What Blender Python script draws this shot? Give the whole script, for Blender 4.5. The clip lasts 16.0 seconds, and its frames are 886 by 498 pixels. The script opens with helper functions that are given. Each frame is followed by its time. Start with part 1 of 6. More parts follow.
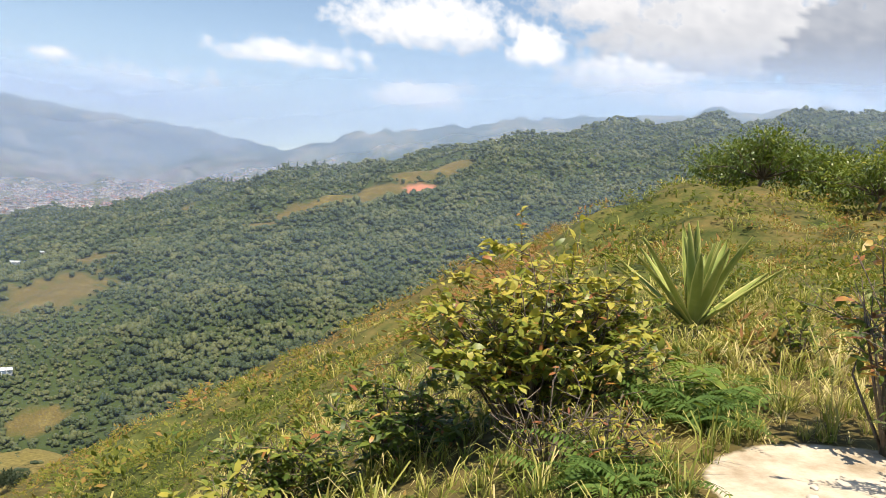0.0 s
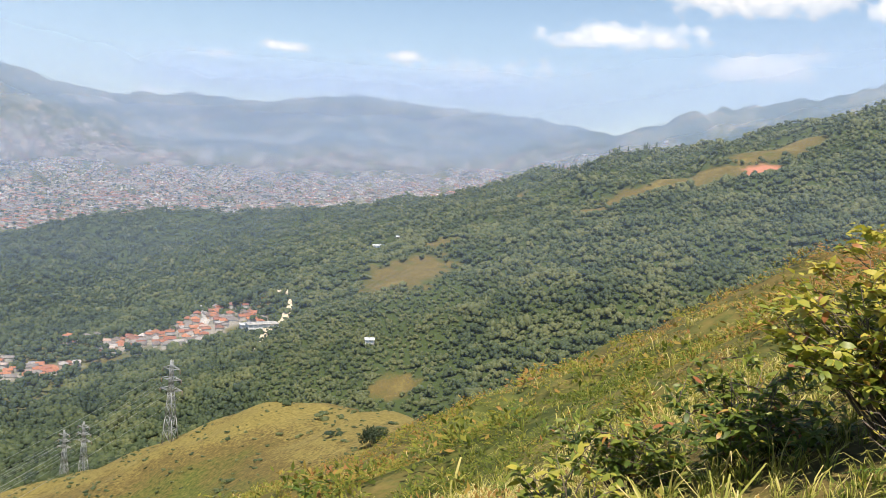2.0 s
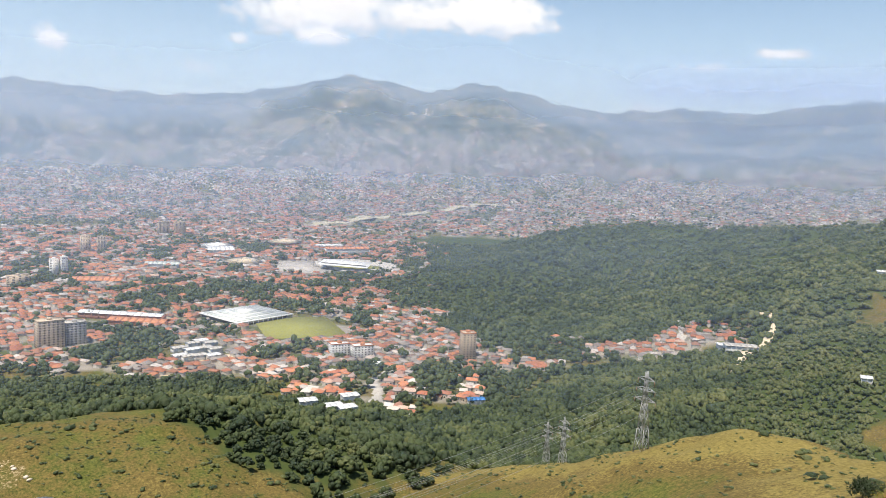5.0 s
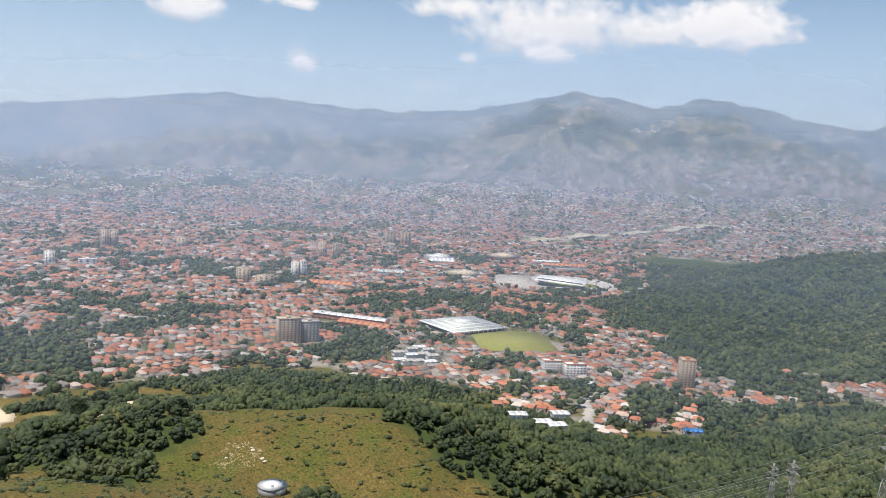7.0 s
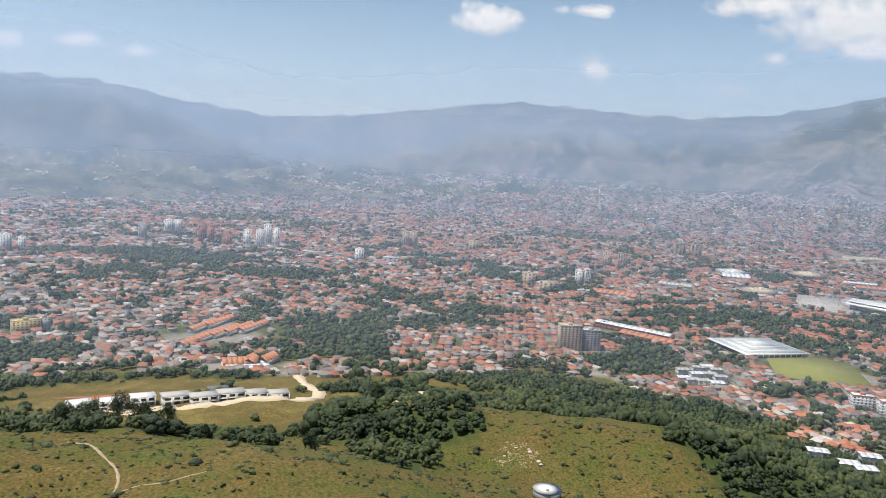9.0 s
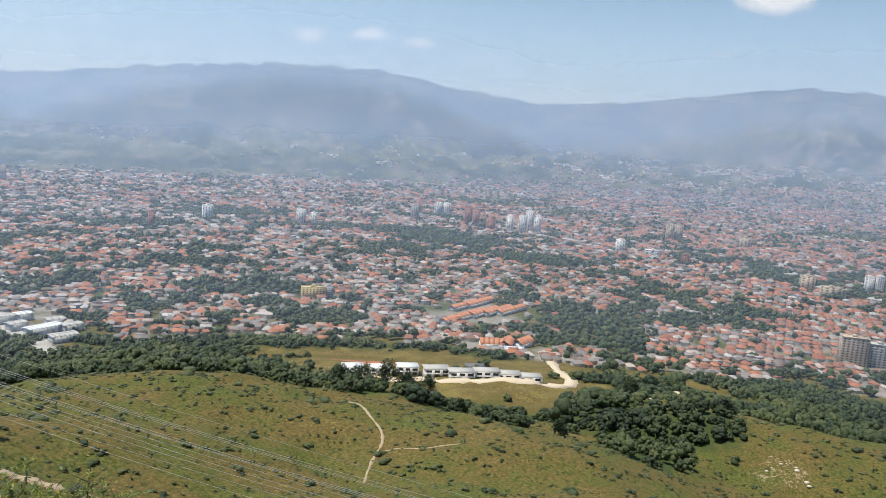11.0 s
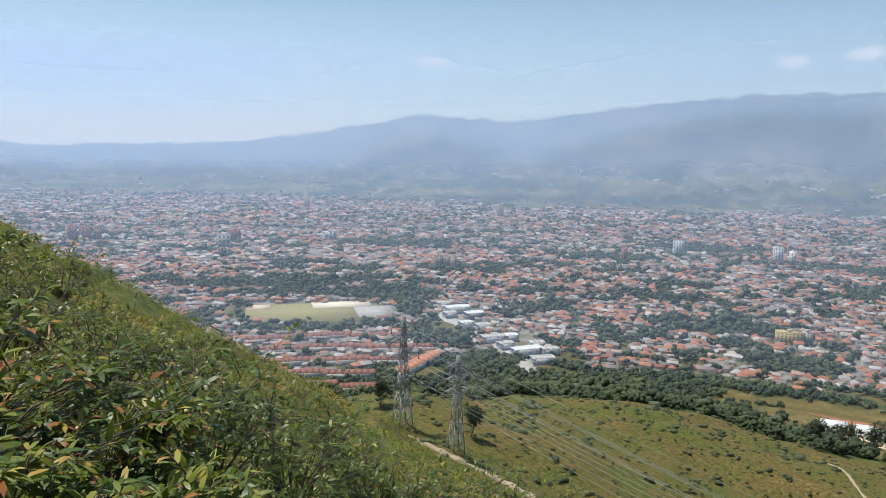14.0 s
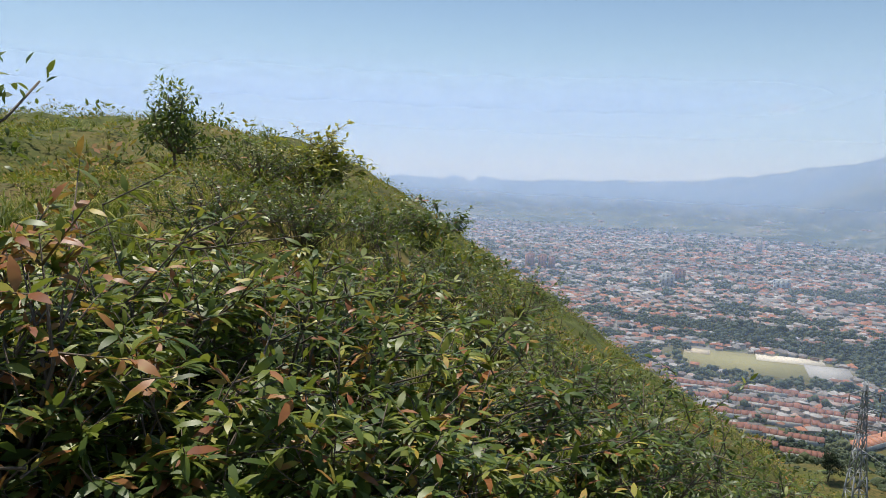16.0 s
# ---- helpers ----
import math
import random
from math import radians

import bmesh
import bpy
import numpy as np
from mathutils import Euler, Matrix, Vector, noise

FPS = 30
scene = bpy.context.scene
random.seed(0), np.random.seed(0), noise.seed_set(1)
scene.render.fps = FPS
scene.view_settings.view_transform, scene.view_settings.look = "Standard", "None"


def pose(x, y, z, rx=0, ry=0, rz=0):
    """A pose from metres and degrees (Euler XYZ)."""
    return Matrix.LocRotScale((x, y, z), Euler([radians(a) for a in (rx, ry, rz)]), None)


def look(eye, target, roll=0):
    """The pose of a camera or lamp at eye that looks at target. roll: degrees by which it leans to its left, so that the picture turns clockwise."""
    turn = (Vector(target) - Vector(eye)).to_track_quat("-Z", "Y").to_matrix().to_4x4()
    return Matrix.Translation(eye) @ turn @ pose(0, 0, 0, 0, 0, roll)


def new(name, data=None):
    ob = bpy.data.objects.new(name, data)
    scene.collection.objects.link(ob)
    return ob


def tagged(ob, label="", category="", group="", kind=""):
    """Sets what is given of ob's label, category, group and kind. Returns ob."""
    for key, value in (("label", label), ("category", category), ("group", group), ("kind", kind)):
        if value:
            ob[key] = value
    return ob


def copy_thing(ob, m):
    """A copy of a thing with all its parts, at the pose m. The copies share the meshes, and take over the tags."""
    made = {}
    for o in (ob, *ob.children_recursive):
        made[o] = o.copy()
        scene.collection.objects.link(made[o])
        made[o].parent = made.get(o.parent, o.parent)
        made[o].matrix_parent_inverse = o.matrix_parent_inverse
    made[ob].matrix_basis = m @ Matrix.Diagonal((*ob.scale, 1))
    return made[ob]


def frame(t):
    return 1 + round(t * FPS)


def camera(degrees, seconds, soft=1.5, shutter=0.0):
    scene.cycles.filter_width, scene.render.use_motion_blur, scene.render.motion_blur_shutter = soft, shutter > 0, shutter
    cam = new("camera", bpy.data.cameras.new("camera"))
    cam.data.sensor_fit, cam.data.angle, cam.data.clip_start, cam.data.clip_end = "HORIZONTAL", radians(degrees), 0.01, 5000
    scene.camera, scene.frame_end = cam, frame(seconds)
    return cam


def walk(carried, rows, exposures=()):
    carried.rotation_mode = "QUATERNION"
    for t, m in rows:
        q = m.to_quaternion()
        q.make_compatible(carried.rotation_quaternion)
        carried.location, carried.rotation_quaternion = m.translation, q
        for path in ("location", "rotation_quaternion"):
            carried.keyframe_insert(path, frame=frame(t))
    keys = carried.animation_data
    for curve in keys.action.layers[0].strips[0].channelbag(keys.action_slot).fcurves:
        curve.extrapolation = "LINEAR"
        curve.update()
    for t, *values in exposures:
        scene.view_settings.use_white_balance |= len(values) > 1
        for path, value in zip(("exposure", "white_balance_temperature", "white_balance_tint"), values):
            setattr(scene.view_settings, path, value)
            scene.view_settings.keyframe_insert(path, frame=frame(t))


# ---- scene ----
# The camera turns on the spot on a hillside above a valley town.
# Metres; z = 0 is the height of the eye; azimuth is counted to the left from +y.
cam = camera(58.8, 16.0, 0.75)
ARM = 0.25  # the camera is held out this far from the axis of the turn
# seconds, yaw, pitch, roll
ROWS = [
    (0.0, 0.27, -3.15, -4.85),
    (0.5, 7.55, -4.19, -5.13),
    (1.0, 13.81, -4.51, -4.08),
    (1.5, 18.69, -5.55, -3.76),
    (2.0, 24.00, -5.92, -3.36),
    (2.5, 29.19, -6.19, -3.39),
    (3.0, 34.86, -6.82, -3.32),
    (3.5, 40.28, -6.97, -3.11),
    (4.0, 45.10, -7.81, -2.84),
    (4.5, 51.46, -6.05, -2.73),
    (4.7, 54.52, -6.09, -2.68),
    (6.8, 71.41, -7.36, -3.55),
    (7.0, 74.12, -6.33, -3.49),
    (7.5, 79.09, -5.95, -3.39),
    (8.0, 84.13, -6.46, -3.11),
    (8.5, 89.16, -7.11, -3.70),
    (9.0, 94.86, -7.04, -3.64),
    (9.5, 98.47, -7.81, -3.41),
    (10.0, 102.99, -8.57, -3.59),
    (10.2, 106.01, -8.58, -4.14),
    (12.3, 125.18, -9.12, -2.45),
    (12.5, 128.38, -8.76, -2.73),
    (13.0, 135.13, -8.22, -2.11),
    (13.5, 141.34, -8.04, -1.59),
    (14.0, 147.17, -8.13, -1.17),
    (14.5, 153.99, -7.27, -0.79),
    (15.0, 161.07, -6.83, -0.37),
    (15.5, 170.01, -6.52, -0.74),
    (16.0, 179.10, -6.23, -2.10),
]

walk(cam, [(t, pose(-ARM * math.sin(radians(a)), ARM * math.cos(radians(a)), 0, 90 + p, r, a)) for t, a, p, r in ROWS],
     exposures=[(0, 0.78, 7100, 12), (4, 0.74, 7150, 12), (7, 0.44, 6900, 13), (10, 0.34, 6750, 10), (13, 0.31, 6500, 8), (16, 0.22, 6600, 9)])

# ---- light ----
SUN_AZ, SUN_EL = 205.0, 69.0
world = bpy.data.worlds.new("sky")
scene.world = world
world.use_nodes = True
wn, wl = world.node_tree.nodes, world.node_tree.links
wn.clear()
sky = wn.new("ShaderNodeTexSky")
sky.sky_type, sky.sun_disc = "NISHITA", False
sky.sun_elevation, sky.sun_rotation = radians(SUN_EL), radians(-SUN_AZ)
sky.air_density, sky.dust_density, sky.ozone_density = 1.0, 0.0, 1.6
bg = wn.new("ShaderNodeBackground")
bg.inputs[1].default_value = 0.092
wo = wn.new("ShaderNodeOutputWorld")
wl.new(sky.outputs[0], bg.inputs[0])
wl.new(bg.outputs[0], wo.inputs[0])
sun = new("sun", bpy.data.lights.new("sun", "SUN"))
sun.data.energy, sun.data.angle, sun.data.color = 4.2, radians(0.5), (1.0, 0.95, 0.86)
sd = Vector((-math.sin(radians(SUN_AZ)) * math.cos(radians(SUN_EL)), math.cos(radians(SUN_AZ)) * math.cos(radians(SUN_EL)), math.sin(radians(SUN_EL))))
sun.matrix_world = look(sd * 50, (0, 0, 0))

# ---- materials ----
RNG = np.random.default_rng(7)


class Mat:
    """A node material, put together socket by socket."""

    def __init__(self, name):
        self.m = bpy.data.materials.new(name)
        self.m.use_nodes = True
        self.t = self.m.node_tree
        self.t.nodes.clear()
        self.out = self.t.nodes.new("ShaderNodeOutputMaterial")

    def node(self, kind, **kw):
        n = self.t.nodes.new(kind)
        for k, v in kw.items():
            if k in ("operation",):
                n.operation = v
            elif k == "blend":
                n.blend_type = v
            elif k == "attr":
                n.attribute_name = v
        return n

    def put(self, socket, v):
        if isinstance(v, (int, float)):
            socket.default_value = v
        elif isinstance(v, (tuple, list)):
            socket.default_value = (*v, 1.0) if len(v) == 3 and socket.type == "RGBA" else v
        else:
            self.t.links.new(v, socket)

    def attr(self, name, out="Fac"):
        return self.node("ShaderNodeAttribute", attr=name).outputs[out]

    def pos(self):
        return self.node("ShaderNodeNewGeometry").outputs["Position"]

    def math(self, op, a, b=0.0, c=None):
        n = self.node("ShaderNodeMath", operation=op)
        self.put(n.inputs[0], a)
        self.put(n.inputs[1], b)
        if c is not None:
            self.put(n.inputs[2], c)
        return n.outputs[0]

    def noise(self, scale, detail=4, vec=None, rough=0.55):
        n = self.node("ShaderNodeTexNoise")
        self.put(n.inputs["Vector"], vec or self.pos())
        n.inputs["Scale"].default_value, n.inputs["Detail"].default_value = scale, detail
        n.inputs["Roughness"].default_value = rough
        return n.outputs[0]

    def ramp(self, fac, *stops):
        n = self.node("ShaderNodeValToRGB")
        self.put(n.inputs[0], fac)
        e = n.color_ramp.elements
        while len(e) < len(stops):
            e.new(0.5)
        for el, (p, c) in zip(e, stops):
            el.position, el.color = p, (*c, 1.0) if isinstance(c, tuple) else (c, c, c, 1.0)
        return n.outputs[0]

    def mix(self, fac, a, b, blend="MIX"):
        n = self.node("ShaderNodeMixRGB", blend=blend)
        self.put(n.inputs[0], fac)
        self.put(n.inputs[1], a)
        self.put(n.inputs[2], b)
        return n.outputs[0]

    def bump(self, height, strength=0.5, dist=0.05):
        n = self.node("ShaderNodeBump")
        self.put(n.inputs["Height"], height)
        n.inputs["Strength"].default_value, n.inputs["Distance"].default_value = strength, dist
        return n.outputs[0]

    def surface(self, colour, rough=0.8, metal=0.0, normal=None, spec=None):
        b = self.node("ShaderNodeBsdfPrincipled")
        self.put(b.inputs["Base Color"], colour)
        self.put(b.inputs["Roughness"], rough)
        self.put(b.inputs["Metallic"], metal)
        if spec is not None:
            self.put(b.inputs["Specular IOR Level"], spec)
        if normal is not None:
            self.put(b.inputs["Normal"], normal)
        self.t.links.new(b.outputs[0], self.out.inputs[0])
        return self.m


def m_ground():
    m = Mat("hill_ground")
    big, fine = m.noise(0.035, 5), m.noise(1.3, 6)
    mid, speck = m.noise(0.22, 5), m.ramp(m.noise(0.75, 6, rough=0.75), (0.33, 0.0), (0.67, 1.0))
    green = m.mix(speck, (0.026, 0.038, 0.008), (0.135, 0.15, 0.032))
    olive = m.mix(speck, (0.06, 0.044, 0.014), (0.18, 0.135, 0.042))
    gold = m.mix(speck, (0.095, 0.08, 0.022), (0.27, 0.215, 0.066))
    k = m.math("ADD", m.attr("dry"), m.math("MULTIPLY", m.math("SUBTRACT", mid, 0.5), 0.9))
    k = m.math("ADD", k, m.math("MULTIPLY", m.math("SUBTRACT", big, 0.5), 1.9))
    k = m.math("ADD", k, m.math("MULTIPLY", m.math("SUBTRACT", speck, 0.5), 0.6))
    k = m.math("ADD", k, m.math("MULTIPLY", m.math("SUBTRACT", m.noise(5.5, 5, rough=0.75), 0.5), 0.8))
    k = m.math("MULTIPLY", k, 0.6)
    c = m.mix(m.ramp(k, (0.15, 0.0), (0.42, 1.0)), green, olive)
    c = m.mix(m.ramp(k, (0.5, 0.0), (0.75, 1.0)), c, gold)
    wood = m.mix(mid, (0.028, 0.045, 0.013), (0.065, 0.088, 0.026))
    c = m.mix(m.attr("wood"), c, wood)
    far = m.ramp(m.noise(0.014, 8, rough=0.7), (0.35, (0.045, 0.065, 0.035)), (0.5, (0.11, 0.115, 0.065)), (0.6, (0.2, 0.165, 0.11)), (0.8, (0.32, 0.27, 0.2)))
    far = m.mix(m.ramp(m.noise(0.0042, 5, rough=0.6), (0.44, 0.0), (0.56, 1.0)), (0.028, 0.05, 0.03), far)
    c = m.mix(m.attr("far"), c, far)
    town = m.mix(m.noise(0.06, 4), (0.16, 0.15, 0.13), (0.33, 0.30, 0.26))
    town = m.mix(m.ramp(m.noise(0.012, 3), (0.45, 0.0), (0.6, 1.0)), town, (0.07, 0.085, 0.03))
    c = m.mix(m.attr("town"), c, town)
    bare = m.mix(m.ramp(m.noise(2.2, 7, rough=0.7), (0.32, 0.0), (0.62, 1.0)), (0.30, 0.225, 0.14), (0.60, 0.515, 0.39))
    c = m.mix(m.math("MULTIPLY", m.attr("bare"), m.ramp(m.math("ADD", m.math("MULTIPLY", m.math("ADD", mid, speck), 0.2), m.math("MULTIPLY", m.attr("bare"), 0.5)), (0.66, 0.0), (0.76, 1.0))), c, bare)
    red = m.mix(mid, (0.32, 0.12, 0.07), (0.5, 0.22, 0.14))
    c = m.mix(m.attr("red"), c, red)
    return m.surface(c, 0.9, normal=m.bump(fine, 0.6, 0.08), spec=0.2)


def m_leaf(name, dark, mid, light, rough=0.55, spec=0.35, grain=3.0):
    """Foliage: each clump has its own tint, with a grain."""
    m = Mat(name)
    n = m.noise(grain, 4)
    fine = m.noise(grain * 3.5, 4, rough=0.7)
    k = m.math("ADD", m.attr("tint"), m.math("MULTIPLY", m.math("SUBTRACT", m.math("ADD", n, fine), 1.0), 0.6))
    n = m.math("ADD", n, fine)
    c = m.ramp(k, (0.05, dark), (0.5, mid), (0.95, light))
    return m.surface(c, rough, normal=m.bump(n, 0.8, 0.7), spec=spec)


def m_tint(name, stops, rough=0.8, grain=0.6, bump=0.3):
    m = Mat(name)
    n = m.noise(grain, 5)
    c = m.ramp(m.attr("tint"), *stops)
    c = m.mix(m.math("MULTIPLY", n, 0.4), c, (0.12, 0.09, 0.07))
    return m.surface(c, rough, normal=m.bump(n, bump, 0.05))


def m_plain(name, a, b, rough=0.7, scale=3.0, metal=0.0, bump=0.2):
    m = Mat(name)
    n = m.noise(scale, 5)
    return m.surface(m.mix(n, a, b), rough, metal, m.bump(n, bump, 0.02))


def m_haze(name, colour, density):
    """A veil of haze: it lets most light by and scatters the rest, as droplets do, alike from above and below."""
    m = Mat(name)
    d, t, tr = m.node("ShaderNodeBsdfDiffuse"), m.node("ShaderNodeBsdfTranslucent"), m.node("ShaderNodeBsdfTransparent")
    fade = m.node("ShaderNodeMapRange")
    fade.interpolation_type = "SMOOTHSTEP"
    m.put(fade.inputs["Value"], m.attr("thick"))
    fade.inputs["To Max"].default_value = density
    m.put(d.inputs["Color"], colour)
    m.put(t.inputs["Color"], colour)
    both = m.node("ShaderNodeAddShader")
    m.put(both.inputs[0], d.outputs[0])
    m.put(both.inputs[1], t.outputs[0])
    mx = m.node("ShaderNodeMixShader")
    m.put(mx.inputs[0], fade.outputs[0])
    m.put(mx.inputs[1], tr.outputs[0])
    m.put(mx.inputs[2], both.outputs[0])
    m.put(m.out.inputs[0], mx.outputs[0])
    return m.m


def m_cloud():
    m = Mat("cloud")
    n = m.noise(0.009, 7, rough=0.6)
    k = m.math("ADD", m.attr("cloud"), m.math("MULTIPLY", m.math("SUBTRACT", n, 0.5), 1.2))
    a = m.ramp(k, (0.24, 0.0), (0.5, 0.45), (0.9, 0.94))
    em, tr, mx = m.node("ShaderNodeEmission"), m.node("ShaderNodeBsdfTransparent"), m.node("ShaderNodeMixShader")
    m.put(em.inputs[0], m.mix(m.attr("shade"), (0.93, 0.95, 0.98), (0.30, 0.345, 0.43)))
    m.put(em.inputs[1], 0.78)
    m.put(mx.inputs[0], a)
    m.put(mx.inputs[1], tr.outputs[0])
    m.put(mx.inputs[2], em.outputs[0])
    m.put(m.out.inputs[0], mx.outputs[0])
    return m.m


GROUND = m_ground()
FOREST = m_leaf("forest_leaves", (0.020, 0.036, 0.014), (0.052, 0.075, 0.025), (0.11, 0.122, 0.043), grain=0.5)
ROOF = m_tint("roof_tiles", ((0.0, (0.28, 0.10, 0.06)), (0.35, (0.44, 0.18, 0.095)), (0.6, (0.22, 0.11, 0.08)), (0.70, (0.17, 0.155, 0.145)), (0.86, (0.27, 0.25, 0.235)), (0.95, (0.5, 0.48, 0.455)), (1.0, (0.42, 0.26, 0.19))), 0.85)
WALL = m_tint("house_walls", ((0.0, (0.72, 0.70, 0.66)), (0.5, (0.62, 0.56, 0.46)), (0.8, (0.5, 0.34, 0.24)), (1.0, (0.75, 0.74, 0.72))), 0.85)
CLOUD = m_cloud()


# ---- mesh helpers ----
def mesh_np(name, V, F, mat, smooth=False, **attrs):
    """One mesh from arrays: V (n,3), F (m,3 or 4); attrs: a float for each point."""
    me = bpy.data.meshes.new(name)
    n, k = F.shape
    me.vertices.add(len(V))
    me.vertices.foreach_set("co", np.ascontiguousarray(V, np.float32).ravel())
    me.loops.add(n * k)
    me.loops.foreach_set("vertex_index", np.ascontiguousarray(F, np.int32).ravel())
    me.polygons.add(n)
    me.polygons.foreach_set("loop_start", np.arange(0, n * k, k, dtype=np.int32))
    me.update(calc_edges=True)
    if smooth:
        me.polygons.foreach_set("use_smooth", np.ones(n, bool))
    for key, val in attrs.items():
        at = me.attributes.new(key, "FLOAT", "POINT")
        at.data.foreach_set("value", np.ascontiguousarray(np.broadcast_to(val, len(V)), np.float32))
    me.materials.append(mat)
    return new(name, me)


def spread(templates, pos, yaw, scale, tint):
    """Copies of small templates (V, F, own tint) set down at many places: arrays for mesh_np."""
    which = RNG.integers(0, len(templates), len(pos))
    VV, FF, TT, off = [], [], [], 0
    scale = np.asarray(scale, float)
    if scale.ndim == 1:
        scale = np.repeat(scale[:, None], 3, 1)
    for i, (V, F, tv) in enumerate(templates):
        s = np.where(which == i)[0]
        if not len(s):
            continue
        c, n = np.cos(yaw[s])[:, None], np.sin(yaw[s])[:, None]
        X, Y, Zz = V[None, :, 0] * scale[s, None, 0], V[None, :, 1] * scale[s, None, 1], V[None, :, 2] * scale[s, None, 2]
        P = np.stack([X * c - Y * n, X * n + Y * c, Zz], 2) + pos[s][:, None, :]
        VV.append(P.reshape(-1, 3))
        FF.append((F[None] + (off + np.arange(len(s)) * len(V))[:, None, None]).reshape(-1, F.shape[1]))
        TT.append((tint[s][:, None] + tv[None]).ravel())
        off += len(s) * len(V)
    return np.concatenate(VV), np.concatenate(FF), np.concatenate(TT)


def joined(*arrs):
    V, F, off = [], [], 0
    for v, f in arrs:
        V.append(v), F.append(f + off)
        off += len(v)
    return np.concatenate(V), np.concatenate(F)


def bm_arrays(bm):
    bmesh.ops.triangulate(bm, faces=bm.faces[:])
    bm.verts.index_update()
    V = np.array([v.co[:] for v in bm.verts])
    F = np.array([[v.index for v in f.verts] for f in bm.faces])
    bm.free()
    return V, F


# ---- the shape of the land ----
def polar(a, r):
    a = np.radians(a)
    return -np.sin(a) * r, np.cos(a) * r


def smax(a, b, k):
    h = np.clip(0.5 + 0.5 * (a - b) / k, 0, 1)
    return b + (a - b) * h + k * h * (1 - h)


def ridge(x, y, z, pts, k, w, soft):
    """Raises z to a ridge whose crest runs through pts (azimuth, distance, height), with flanks of slope k."""
    best_d, best_z = np.full(x.shape, 1e9), np.zeros(x.shape)
    for (a0, r0, z0), (a1, r1, z1) in zip(pts, pts[1:]):
        (x0, y0), (x1, y1) = polar(a0, r0), polar(a1, r1)
        dx, dy = x1 - x0, y1 - y0
        u = np.clip(((x - x0) * dx + (y - y0) * dy) / (dx * dx + dy * dy), 0, 1)
        d = np.hypot(x - x0 - u * dx, y - y0 - u * dy)
        zz = z0 + u * (z1 - z0)
        better = zz - d * k > best_z - best_d * k
        best_d, best_z = np.where(better, d, best_d), np.where(better, zz, best_z)
    return smax(z, best_z - k * (np.sqrt(best_d ** 2 + w * w) - w), soft)


GOLDEN = ((24, 215, -76), (28, 270, -90), (33, 300, -97), (42.6, 330, -144), (51, 400, -180), (60, 430, -200))
GREEN = ((108, 270, -114), (120, 300, -117), (135, 300, -106), (145.7, 250, -98), (150, 226, -86), (157, 190, -72))
TANKHILL = ((92, 400, -142), (80, 400, -139), (75, 400, -149))
WOODS = ((61, 1430, -256), (57.7, 1550, -228), (49.5, 1750, -206), (45.6, 2100, -162), (37, 2100, -150), (30, 2050, -112), (22.9, 2000, -75),
         (15.7, 1950, -12), (8.4, 1900, 58), (1.5, 1850, 98), (-4, 1850, 148), (-12, 1850, 214), (-32, 1900, 275))
FIELD = ((14, 1750, -40), (22, 1350, -132), (27, 1150, -172), (32, 1000, -262))
SCAR = ((14, 1480, -66), (7.8, 1550, -20), (2, 1600, 25), (-4, 1750, 70))
BLUE = ((30, 4600, -110), (22, 4450, -20), (16, 4300, 150), (10, 4200, 250), (5, 4000, 340), (-5, 3900, 440), (-20, 3900, 545), (-35, 3900, 555))
ACROSS = ((10, 4890, 230), (18, 4890, 330), (26, 4890, 375), (30.4, 4890, 410), (37, 4890, 325), (41.7, 4890, 342), (46.4, 4800, 305), (48.6, 4700, 303), (52.2, 4600, 378), (56.2, 4550, 430),
          (59.2, 4600, 355), (65, 4500, 430), (70, 4600, 340), (74, 4600, 290), (80, 4600, 265), (90, 4700, 320), (99, 4750, 205), (107, 4750, 140),
          (113, 4600, 190), (119, 4500, 258), (127, 4500, 243), (135, 4600, 177), (142, 4700, 90), (148.5, 4500, 118), (154, 4700, 40), (161, 4700, -50),
          (173, 4750, -85), (195, 4750, -80))
SLOPES = ((46, 4100, -90), (60, 3900, -110), (80, 3750, -130), (100, 3700, -140), (125, 3550, -160), (150, 3900, -190))


def wobble(x, y, scale, seed):
    """Smooth random waves, about -1 to 1."""
    g = np.random.default_rng(seed)
    out = np.zeros(x.shape)
    for i in range(9):
        th, ph, f = g.uniform(0, 6.28), g.uniform(0, 6.28), g.uniform(0.6, 2.2) / scale
        out += np.sin((x * np.cos(th) + y * np.sin(th)) * f * 6.28 + ph + 1.3 * np.sin((x * np.sin(th) - y * np.cos(th)) * f * 4 + i)) / 3.5
    return out


